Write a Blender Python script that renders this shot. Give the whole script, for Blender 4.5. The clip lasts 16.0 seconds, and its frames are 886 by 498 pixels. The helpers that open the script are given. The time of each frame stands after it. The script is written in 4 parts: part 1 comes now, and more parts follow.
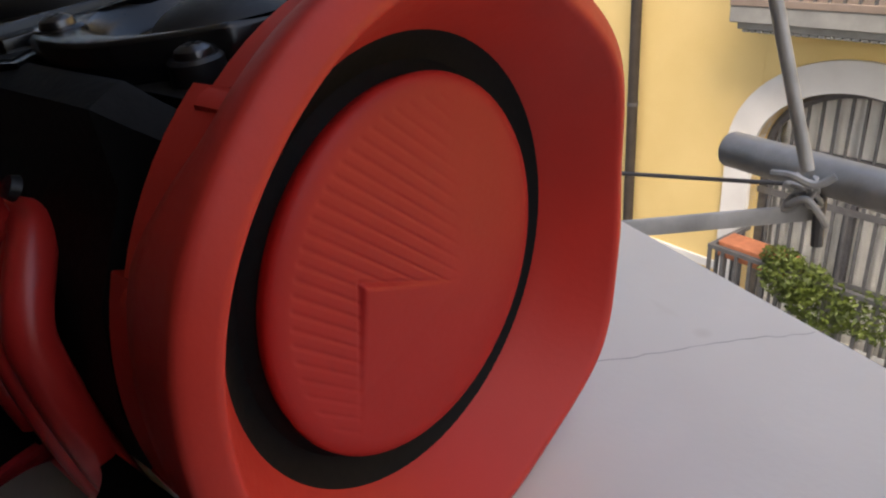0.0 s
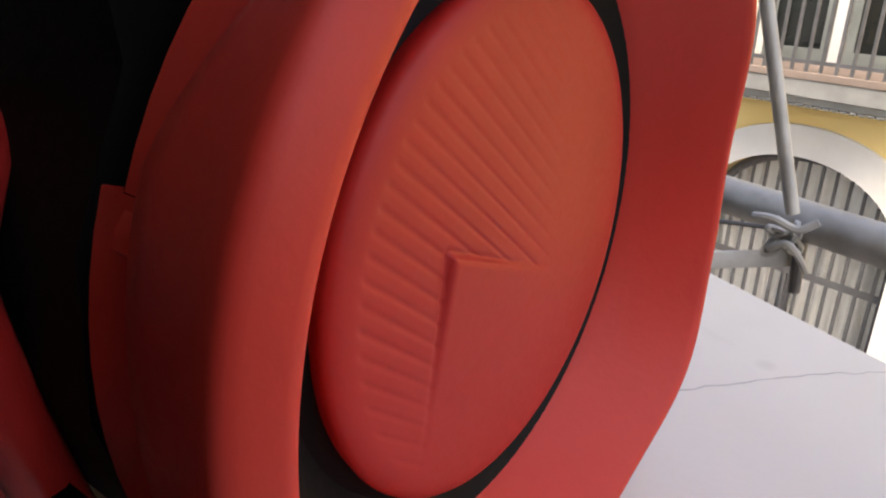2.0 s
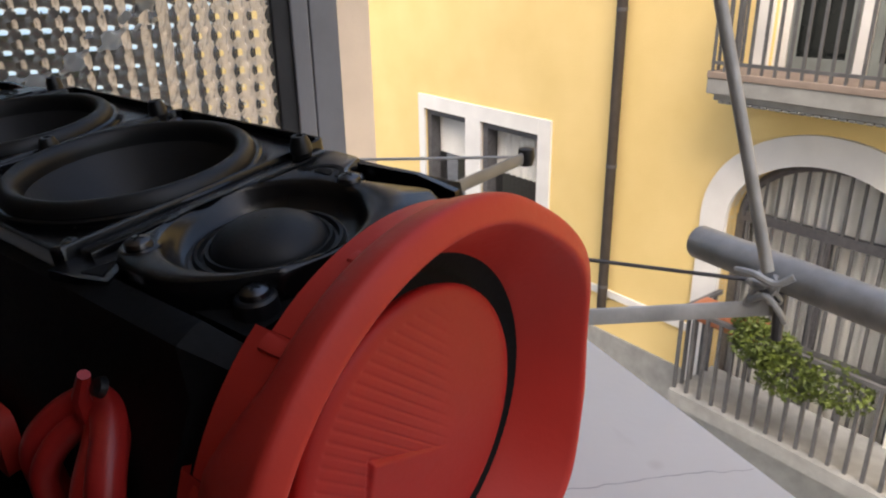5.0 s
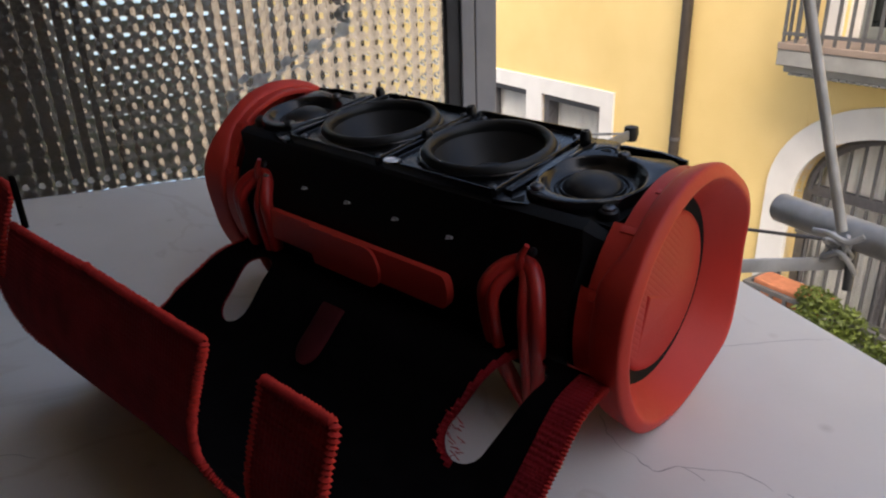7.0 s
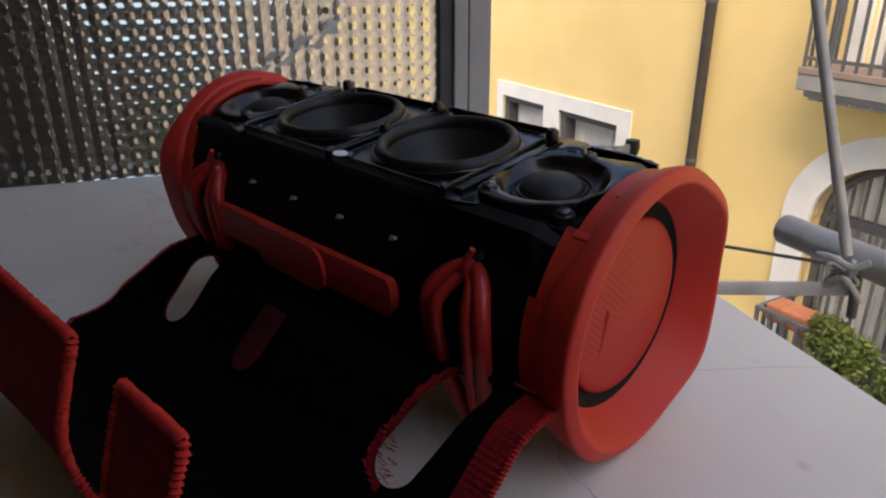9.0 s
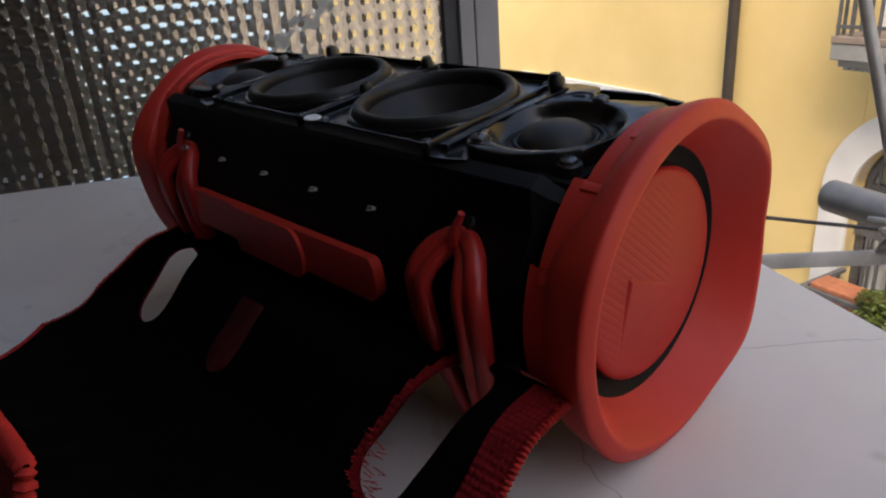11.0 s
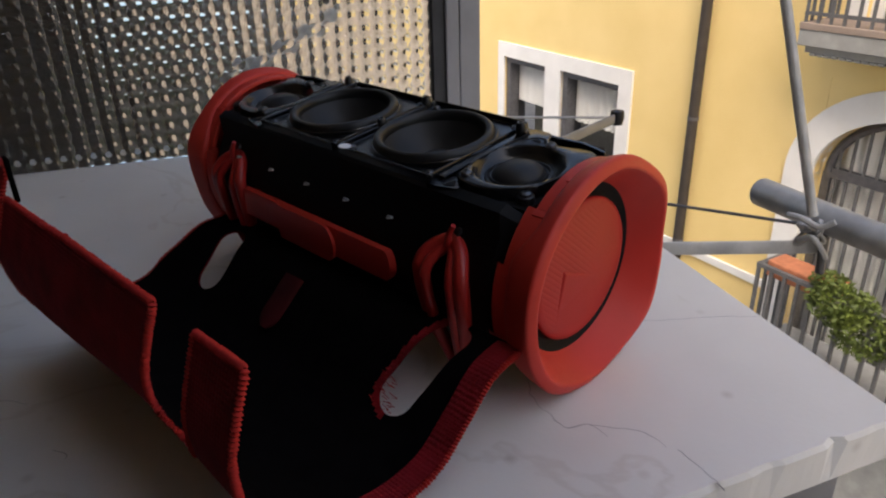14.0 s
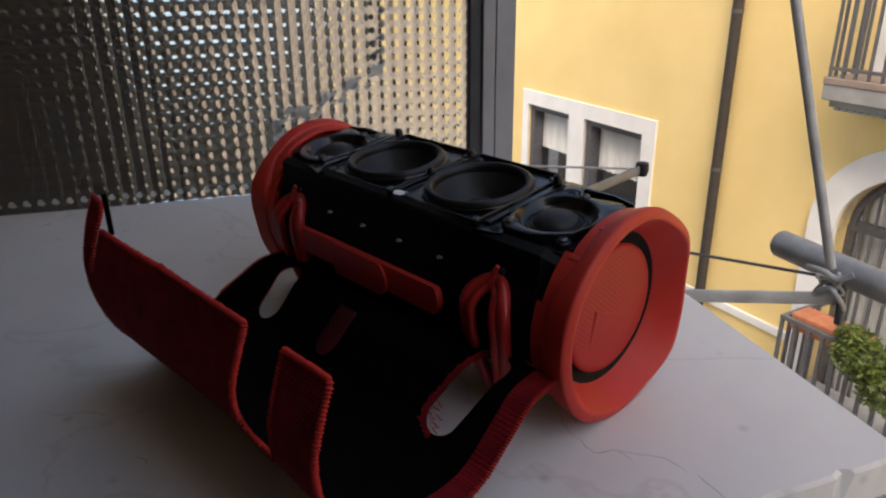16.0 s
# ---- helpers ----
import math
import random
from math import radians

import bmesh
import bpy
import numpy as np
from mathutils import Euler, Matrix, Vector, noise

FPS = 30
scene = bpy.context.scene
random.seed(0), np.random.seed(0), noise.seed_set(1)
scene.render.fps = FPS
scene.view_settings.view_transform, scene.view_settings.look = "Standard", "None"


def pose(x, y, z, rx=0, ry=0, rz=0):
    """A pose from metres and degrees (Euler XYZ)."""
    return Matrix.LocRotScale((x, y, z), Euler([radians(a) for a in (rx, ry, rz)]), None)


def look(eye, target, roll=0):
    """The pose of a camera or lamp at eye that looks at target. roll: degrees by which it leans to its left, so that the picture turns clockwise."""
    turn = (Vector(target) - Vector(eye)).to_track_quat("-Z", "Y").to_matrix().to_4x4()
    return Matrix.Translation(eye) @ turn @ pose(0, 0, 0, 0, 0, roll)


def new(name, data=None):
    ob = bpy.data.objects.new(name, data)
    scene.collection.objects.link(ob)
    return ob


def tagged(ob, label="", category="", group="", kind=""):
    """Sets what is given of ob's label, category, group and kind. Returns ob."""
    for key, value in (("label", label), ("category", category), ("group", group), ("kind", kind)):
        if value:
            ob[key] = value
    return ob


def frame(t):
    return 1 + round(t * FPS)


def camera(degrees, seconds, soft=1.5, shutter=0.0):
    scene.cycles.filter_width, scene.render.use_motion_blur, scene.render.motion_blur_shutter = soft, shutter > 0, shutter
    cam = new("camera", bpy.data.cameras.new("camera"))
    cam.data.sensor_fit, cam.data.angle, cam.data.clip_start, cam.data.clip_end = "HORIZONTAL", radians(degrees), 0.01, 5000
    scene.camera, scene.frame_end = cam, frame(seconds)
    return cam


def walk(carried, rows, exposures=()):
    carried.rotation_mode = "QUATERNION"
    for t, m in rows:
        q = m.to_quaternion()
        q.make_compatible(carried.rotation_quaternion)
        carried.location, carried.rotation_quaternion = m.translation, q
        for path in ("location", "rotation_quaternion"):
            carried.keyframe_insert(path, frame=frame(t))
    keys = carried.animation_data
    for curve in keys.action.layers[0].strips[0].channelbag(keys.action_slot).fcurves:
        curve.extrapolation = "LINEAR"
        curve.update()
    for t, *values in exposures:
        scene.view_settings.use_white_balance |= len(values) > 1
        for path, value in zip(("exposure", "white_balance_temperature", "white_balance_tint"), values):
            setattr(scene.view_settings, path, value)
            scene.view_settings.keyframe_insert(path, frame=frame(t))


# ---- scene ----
cam = camera(63.19, 16.0, soft=2.1)

PATH = [
    (0, pose(0.2392, -0.0981, 0.1366, 64.79, 4.05, 39.09)),
    (0.5, pose(0.2341, -0.0855, 0.1287, 65.21, 3.72, 37.60)),
    (1, pose(0.2101, -0.0872, 0.1162, 66.56, 0.04, 36.89)),
    (1.5, pose(0.2011, -0.0909, 0.1140, 67.45, 0.40, 36.23)),
    (2, pose(0.1995, -0.0891, 0.1111, 67.48, -0.90, 36.68)),
    (2.5, pose(0.1977, -0.0855, 0.1116, 66.90, -1.20, 36.40)),
    (3, pose(0.1911, -0.0793, 0.1021, 67.14, -2.39, 35.33)),
    (3.5, pose(0.1908, -0.0777, 0.1041, 67.79, -2.43, 34.06)),
    (5.8, pose(0.3049, -0.2029, 0.2206, 67.76, 2.64, 40.46)),
    (6.0, pose(0.3146, -0.2377, 0.2267, 66.79, 2.69, 40.44)),
    (6.2, pose(0.3113, -0.2754, 0.2340, 66.18, 2.21, 41.34)),
    (6.5, pose(0.2919, -0.3036, 0.2286, 65.98, 1.49, 43.10)),
    (7.0, pose(0.2849, -0.3013, 0.2323, 66.46, 1.82, 42.63)),
    (7.5, pose(0.2810, -0.2989, 0.2288, 67.19, 1.01, 42.34)),
    (8.0, pose(0.2891, -0.2953, 0.2373, 67.08, 0.90, 42.93)),
    (8.5, pose(0.2897, -0.2918, 0.2373, 66.71, 0.36, 43.19)),
    (9.0, pose(0.2899, -0.2612, 0.2156, 67.52, 0.14, 44.50)),
    (9.2, pose(0.2871, -0.2459, 0.2056, 67.50, -1.06, 44.86)),
    (11.3, pose(0.2652, -0.2080, 0.1863, 67.30, 4.28, 45.84)),
    (11.5, pose(0.2532, -0.1915, 0.1900, 66.43, 1.64, 47.04)),
    (12.0, pose(0.1853, -0.1567, 0.2104, 63.17, 0.75, 46.11)),
    (12.5, pose(0.1912, -0.1527, 0.1960, 60.93, 1.00, 44.20)),
    (13.0, pose(0.2394, -0.1904, 0.2061, 62.35, 0.58, 42.67)),
    (13.5, pose(0.2779, -0.2444, 0.2273, 62.35, 0.39, 43.40)),
    (14.0, pose(0.3415, -0.3003, 0.2493, 64.63, 1.43, 44.36)),
    (14.5, pose(0.3683, -0.3285, 0.2563, 66.16, 1.20, 45.63)),
    (15.0, pose(0.3740, -0.3329, 0.2586, 66.76, 1.24, 45.80)),
    (15.5, pose(0.3676, -0.3390, 0.2604, 67.91, 0.70, 46.50)),
    (16.0, pose(0.3618, -0.3411, 0.2662, 68.08, 0.59, 46.47)),
]
walk(cam, PATH, exposures=[(0, 1.35, 7100, 12), (0.5, 1.27, 7100, 12), (1.0, 1.30, 7100, 12), (1.5, 1.6, 7100, 12), (2.0, 1.90, 7100, 12), (3.7, 1.95, 7100, 12), (5.8, 1.08, 7100, 12), (6.1, 1.10, 7100, 12), (6.5, 1.30, 7100, 12), (7.3, 1.42, 7100, 12), (8.0, 1.38, 7100, 12), (8.5, 1.26, 7100, 12), (9.0, 1.27, 7100, 12), (11.5, 1.25, 7100, 12), (12.3, 1.55, 7100, 12), (13.0, 1.60, 7100, 12), (13.5, 1.40, 7100, 12), (14.5, 1.28, 7100, 12), (16.0, 1.25, 7100, 12)])

# ---- light ----
world = bpy.data.worlds.new("sky")
scene.world = world
world.use_nodes = True
wn = world.node_tree
wn.nodes.clear()
sky = wn.nodes.new("ShaderNodeTexSky")
sky.sky_type = "NISHITA"
sky.sun_disc = False
sky.sun_elevation, sky.sun_rotation = radians(48), radians(150)
sky.air_density, sky.dust_density, sky.ozone_density = 1.0, 4.0, 1.0
wb = wn.nodes.new("ShaderNodeBackground")
wb.inputs["Strength"].default_value = 0.15
wo = wn.nodes.new("ShaderNodeOutputWorld")
wn.links.new(sky.outputs[0], wb.inputs[0])
wn.links.new(wb.outputs[0], wo.inputs[0])

sun = new("sun", bpy.data.lights.new("sun", "SUN"))
sun.data.energy, sun.data.angle, sun.data.color = 1.3, radians(50), (1.0, 0.96, 0.9)
sun.matrix_world = look((2.2, -3.0, 7.0), (0, 1.2, 0))


# ---- materials ----
def links(m):
    return m.node_tree.nodes, m.node_tree.links


def material(name, colour, rough=0.6, metal=0.0, vary=0.12, scale=30.0, bump=0.15, bump_scale=200.0, second=None, spec=0.5,
             coords="Object"):
    """A painted or cast surface: two scales of tone, fine relief and uneven gloss."""
    m = bpy.data.materials.new(name)
    m.use_nodes = True
    nodes, link = links(m)
    bsdf = nodes["Principled BSDF"]
    tc = nodes.new("ShaderNodeTexCoord")
    big = nodes.new("ShaderNodeTexNoise")
    big.inputs["Scale"].default_value, big.inputs["Detail"].default_value = scale, 4.0
    fine = nodes.new("ShaderNodeTexNoise")
    fine.inputs["Scale"].default_value, fine.inputs["Detail"].default_value = bump_scale, 3.0
    for n in (big, fine):
        link.new(tc.outputs[coords], n.inputs["Vector"])
    ramp = nodes.new("ShaderNodeValToRGB")
    a = [c * (1 - vary) for c in colour] + [1]
    b = [min(1, c * (1 + vary)) for c in (second or colour)] + [1]
    ramp.color_ramp.elements[0].position, ramp.color_ramp.elements[1].position = 0.3, 0.7
    ramp.color_ramp.elements[0].color, ramp.color_ramp.elements[1].color = a, b
    link.new(big.outputs["Fac"], ramp.inputs[0])
    link.new(ramp.outputs[0], bsdf.inputs["Base Color"])
    mr = nodes.new("ShaderNodeMapRange")
    mr.inputs["To Min"].default_value, mr.inputs["To Max"].default_value = max(0.02, rough - 0.08), min(1, rough + 0.08)
    link.new(fine.outputs["Fac"], mr.inputs["Value"])
    link.new(mr.outputs[0], bsdf.inputs["Roughness"])
    bsdf.inputs["Metallic"].default_value = metal
    bsdf.inputs["Specular IOR Level"].default_value = spec
    if bump:
        bp = nodes.new("ShaderNodeBump")
        bp.inputs["Strength"].default_value, bp.inputs["Distance"].default_value = bump, 0.3 / bump_scale
        link.new(fine.outputs["Fac"], bp.inputs["Height"])
        link.new(bp.outputs[0], bsdf.inputs["Normal"])
    return m


def fabric(name, colour):
    """A coarse woven cloth: crossing threads as relief and tone."""
    m = material(name, colour, 0.95, vary=0.25, scale=60, bump=0, spec=0.15)
    nodes, link = links(m)
    bsdf = nodes["Principled BSDF"]
    tc = nodes.new("ShaderNodeTexCoord")
    vor = nodes.new("ShaderNodeTexVoronoi")
    vor.inputs["Scale"].default_value = 480.0
    vor.inputs["Randomness"].default_value = 0.2
    link.new(tc.outputs["Object"], vor.inputs["Vector"])
    bp = nodes.new("ShaderNodeBump")
    bp.inputs["Strength"].default_value, bp.inputs["Distance"].default_value = 0.9, 0.0012
    bp.invert = True
    link.new(vor.outputs["Distance"], bp.inputs["Height"])
    link.new(bp.outputs[0], bsdf.inputs["Normal"])
    return m


def marble():
    m = bpy.data.materials.new("marble")
    m.use_nodes = True
    nodes, link = links(m)
    bsdf = nodes["Principled BSDF"]
    tc = nodes.new("ShaderNodeTexCoord")
    cloud = nodes.new("ShaderNodeTexNoise")
    cloud.inputs["Scale"].default_value, cloud.inputs["Detail"].default_value = 5.0, 8.0
    vein = nodes.new("ShaderNodeTexNoise")
    vein.inputs["Scale"].default_value, vein.inputs["Detail"].default_value = 4.2, 6.0
    vein.inputs["Distortion"].default_value = 0.6
    speck = nodes.new("ShaderNodeTexVoronoi")
    speck.inputs["Scale"].default_value = 26.0
    fine = nodes.new("ShaderNodeTexNoise")
    fine.inputs["Scale"].default_value = 260.0
    for n in (cloud, vein, speck, fine):
        link.new(tc.outputs["Object"], n.inputs["Vector"])
    r1 = nodes.new("ShaderNodeValToRGB")
    r1.color_ramp.elements[0].position, r1.color_ramp.elements[1].position = 0.32, 0.68
    r1.color_ramp.elements[0].color, r1.color_ramp.elements[1].color = (0.66, 0.635, 0.60, 1), (0.79, 0.77, 0.74, 1)
    link.new(cloud.outputs["Fac"], r1.inputs[0])
    r2 = nodes.new("ShaderNodeValToRGB")  # thin grey veins
    e = r2.color_ramp.elements
    e[0].position, e[0].color = 0.492, (1, 1, 1, 1)
    e[1].position, e[1].color = 0.512, (1, 1, 1, 1)
    mid = e.new(0.502)
    mid.color = (0.89, 0.87, 0.85, 1)
    link.new(vein.outputs["Fac"], r2.inputs[0])
    r3 = nodes.new("ShaderNodeValToRGB")  # few dark stains
    r3.color_ramp.elements[0].position, r3.color_ramp.elements[1].position = 0.03, 0.12
    r3.color_ramp.elements[0].color, r3.color_ramp.elements[1].color = (0.82, 0.8, 0.78, 1), (1, 1, 1, 1)
    link.new(speck.outputs["Distance"], r3.inputs[0])
    prev = r1.outputs[0]
    for r in (r2, r3):
        mx = nodes.new("ShaderNodeMix")
        mx.data_type, mx.blend_type = "RGBA", "MULTIPLY"
        mx.inputs["Factor"].default_value = 1.0
        link.new(prev, mx.inputs["A"])
        link.new(r.outputs[0], mx.inputs["B"])
        prev = mx.outputs["Result"]
    link.new(prev, bsdf.inputs["Base Color"])
    mr = nodes.new("ShaderNodeMapRange")
    mr.inputs["To Min"].default_value, mr.inputs["To Max"].default_value = 0.38, 0.55
    link.new(cloud.outputs["Fac"], mr.inputs["Value"])
    link.new(mr.outputs[0], bsdf.inputs["Roughness"])
    bp = nodes.new("ShaderNodeBump")
    bp.inputs["Strength"].default_value, bp.inputs["Distance"].default_value = 0.1, 0.001
    link.new(fine.outputs["Fac"], bp.inputs["Height"])
    link.new(bp.outputs[0], bsdf.inputs["Normal"])
    return m


def glass(name, colour=(1, 1, 1), rough=0.0, ior=1.45):
    m = bpy.data.materials.new(name)
    m.use_nodes = True
    nodes, link = links(m)
    bsdf = nodes["Principled BSDF"]
    bsdf.inputs["Base Color"].default_value = (*colour, 1)
    bsdf.inputs["Roughness"].default_value, bsdf.inputs["IOR"].default_value = rough, ior
    bsdf.inputs["Transmission Weight"].default_value = 1.0
    return m


RED = material("red_rubber", (0.54, 0.036, 0.024), 0.5, vary=0.07, scale=25, bump=0.1, bump_scale=500, spec=0.35)
RED_GLOSS = material("red_glossy_strap", (0.42, 0.022, 0.018), 0.36, vary=0.08, scale=40, bump=0.06, bump_scale=400)
# pale colour of the highlight painted on the red ring's edge
EDGE_GLINT = material("painted_edge_highlight", (0.72, 0.42, 0.24), 0.55, vary=0.25, scale=120, bump=0.2, bump_scale=600)
RED_DISC = material("red_diaphragm", (0.41, 0.022, 0.018), 0.5, vary=0.06, scale=30, bump=0.05, bump_scale=700, spec=0.3)
BLACK = material("black_plastic", (0.007, 0.007, 0.008), 0.42, vary=0.25, scale=60, bump=0.12, bump_scale=700, spec=0.45)
BLACK_SATIN = material("black_satin_plastic", (0.004, 0.004, 0.0045), 0.24, vary=0.2, scale=40, bump=0.02, bump_scale=900, spec=0.5)
BLACK_MATT = material("black_matt_housing", (0.003, 0.003, 0.003), 0.7, vary=0.3, scale=50, bump=0.2, bump_scale=500, spec=0.2)
CONE = material("speaker_cone", (0.012, 0.012, 0.0125), 0.5, vary=0.2, scale=40, bump=0.1, bump_scale=800, spec=0.35)
RUBBER = material("black_rubber", (0.006, 0.006, 0.006), 0.45, vary=0.2, scale=60, bump=0.08, bump_scale=900, spec=0.4)
SCREW = material("screw_steel", (0.12, 0.12, 0.125), 0.3, 1.0, vary=0.2, scale=200, bump=0)
CLIP_METAL = material("bright_metal", (0.5, 0.5, 0.5), 0.35, 0.6, vary=0.2, scale=300, bump=0)
STICKER = material("white_paper", (0.78, 0.78, 0.78), 0.6, vary=0.04, scale=200, bump=0.05)
CLOTH = fabric("red_cloth", (0.22, 0.009, 0.013))
CLOTH_IN = material("black_lining", (0.004, 0.0032, 0.0032), 1.0, vary=0.3, scale=80, bump=0.3, bump_scale=900, spec=0.02)
THREAD = material("red_thread", (0.40, 0.024, 0.020), 0.8, vary=0.2, scale=300, bump=0.2, bump_scale=1500, spec=0.2)
# red taken down to a dim tone, as the tongue lies in shade
SHADED_TONGUE = material("shaded_red_rubber", (0.055, 0.004, 0.006), 0.7, vary=0.2, scale=60, bump=0.1, spec=0.2)
MARBLE = marble()
VEIN = material("grey_vein", (0.46, 0.44, 0.43), 0.6, vary=0.25, scale=90, bump=0.1)
GREY_METAL = material("grey_painted_metal", (0.2, 0.205, 0.21), 0.45, 0.3, vary=0.12, scale=25, bump=0.15, bump_scale=200)
GALV = material("galvanised_steel", (0.40, 0.405, 0.41), 0.5, 0.25, vary=0.2, scale=30, bump=0.2, bump_scale=180)
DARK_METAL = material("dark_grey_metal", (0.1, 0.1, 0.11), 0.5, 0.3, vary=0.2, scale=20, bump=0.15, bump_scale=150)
FRAME_GREY = material("window_frame_grey", (0.22, 0.22, 0.235), 0.5, 0.2, vary=0.1, scale=20, bump=0.1, bump_scale=200)
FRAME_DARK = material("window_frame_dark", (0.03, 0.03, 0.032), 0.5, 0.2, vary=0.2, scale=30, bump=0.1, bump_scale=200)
YELLOW = material("yellow_plaster", (0.78, 0.585, 0.25), 0.9, vary=0.03, scale=1.1, bump=0.4, bump_scale=45, second=(0.80, 0.61, 0.28), spec=0.2)
WHITE = material("white_stucco", (0.74, 0.73, 0.71), 0.8, vary=0.06, scale=3, bump=0.3, bump_scale=60, spec=0.2)
BEIGE = material("beige_plaster", (0.62, 0.52, 0.42), 0.9, vary=0.1, scale=2, bump=0.3, bump_scale=40, spec=0.2)
BROWN = material("brown_pipe_paint", (0.04, 0.031, 0.026), 0.65, vary=0.2, scale=8, bump=0.2, bump_scale=80)
IRON = material("grey_iron_paint", (0.12, 0.12, 0.125), 0.55, 0.2, vary=0.2, scale=10, bump=0.2, bump_scale=120)
CONCRETE = material("concrete", (0.3, 0.3, 0.29), 0.9, vary=0.15, scale=6, bump=0.4, bump_scale=60)
TERRA = material("terracotta", (0.42, 0.15, 0.075), 0.85, vary=0.15, scale=15, bump=0.3, bump_scale=90)
PINK_STONE = material("pinkish_stone", (0.27, 0.21, 0.175), 0.8, vary=0.1, scale=8, bump=0.3, bump_scale=70)
CURTAIN = material("white_curtain", (0.72, 0.72, 0.7), 0.9, vary=0.06, scale=6, bump=0.2, bump_scale=150)
LEAF = material("leaves", (0.042, 0.07, 0.010), 0.6, vary=0.45, scale=9, bump=0.2, bump_scale=60, second=(0.085, 0.112, 0.016))
DARK_LEAF = material("dark_leaves", (0.03, 0.05, 0.02), 0.7, vary=0.5, scale=5, bump=0.2, bump_scale=60)
ASPHALT = material("asphalt", (0.06, 0.06, 0.06), 0.9, vary=0.25, scale=2, bump=0.5, bump_scale=120)
# warm white chosen for the light it throws down on the marble
BOUNCE_CEILING = material("bounce_ceiling_plaster", (0.55, 0.51, 0.45), 0.9, vary=0.05, scale=2, bump=0.2, bump_scale=60)
# near-black so the added walls return hardly any light
ROOM_DARK = material("dark_room_plaster", (0.07, 0.062, 0.055), 0.9, vary=0.08, scale=2, bump=0.2, bump_scale=60)
# floor colour held dark to limit bounce inside the room
DARK_FLOOR = material("dark_floor_tile", (0.09, 0.07, 0.06), 0.7, vary=0.15, scale=5, bump=0.2, bump_scale=80)
SHUTTER = material("grey_green_paint", (0.2, 0.22, 0.21), 0.55, vary=0.12, scale=6, bump=0.2, bump_scale=80)
DARK_GLASS = material("dark_window_glass", (0.012, 0.015, 0.015), 0.08, vary=0.2, scale=3, bump=0)
PANE_GLASS = glass("window_glass")
PATTERN_GLASS = glass("patterned_glass", (0.81, 0.83, 0.82), 0.02, 1.5)


# ---- mesh helpers ----
def mesh_of(bm, name, material_, smooth=False, angle=35):
    bmesh.ops.recalc_face_normals(bm, faces=bm.faces)
    me = bpy.data.meshes.new(name)
    bm.to_mesh(me)
    bm.free()
    for m in material_ if isinstance(material_, (list, tuple)) else [material_]:
        me.materials.append(m)
    if smooth:
        me.shade_smooth()
        me.set_sharp_from_angle(angle=radians(angle))
    return me


def part(name, bm, material_, parent, label="", smooth=True, m=None, angle=35):
    ob = new(name, mesh_of(bm, name, material_, smooth, angle))
    ob.parent = parent
    if m is not None:
        ob.matrix_local = m
    return tagged(ob, label)


def copy_part(ob, parent, m):
    o = ob.copy()
    scene.collection.objects.link(o)
    o.parent = parent
    o.matrix_local = m
    for c in ob.children:
        copy_part(c, o, c.matrix_local.copy())
    return o


def thing(name, m=None, label="", category="", group="", kind=""):
    ob = new(name)
    ob.empty_display_size = 0.05
    if m is not None:
        ob.matrix_world = m
    return tagged(ob, label, category, group, kind)


def box(bm, x0, x1, y0, y1, z0, z1, bevel=0.0, seg=2):
    r = bmesh.ops.create_cube(bm, size=1.0)
    vs = r["verts"]
    for v in vs:
        v.co = Vector((x0 + (v.co.x + 0.5) * (x1 - x0), y0 + (v.co.y + 0.5) * (y1 - y0), z0 + (v.co.z + 0.5) * (z1 - z0)))
    if bevel:
        es = list({e for v in vs for e in v.link_edges})
        bmesh.ops.bevel(bm, geom=es, offset=bevel, segments=seg, profile=0.5, affect="EDGES")
    return bm


def boxes(*specs, bevel=0.0):
    bm = bmesh.new()
    for s in specs:
        box(bm, *s, bevel=bevel)
    return bm


def loft(bm, rings, closed_u=True, closed_v=False, caps=False):
    """Skin rows of points."""
    vv = [[bm.verts.new(p) for p in ring] for ring in rings]
    n, k = len(vv), len(vv[0])
    for i in range(n if closed_v else n - 1):
        a, b = vv[i], vv[(i + 1) % n]
        for j in range(k if closed_u else k - 1):
            bm.faces.new((a[j], a[(j + 1) % k], b[(j + 1) % k], b[j]))
    if caps:
        bm.faces.new(vv[0])
        bm.faces.new(vv[-1])
    return bm


def lathe(profile, steps=64, shape=None, bm=None, closed=False):
    """Turn (radius, height) rows round z; shape(angle) scales the radius."""
    bm = bm or bmesh.new()
    rings = []
    for r, z in profile:
        rings.append([Vector(((shape(a) if shape else 1) * r * math.cos(a), (shape(a) if shape else 1) * r * math.sin(a), z))
                      for a in (2 * math.pi * i / steps for i in range(steps))])
    loft(bm, rings, True, closed)
    return bm


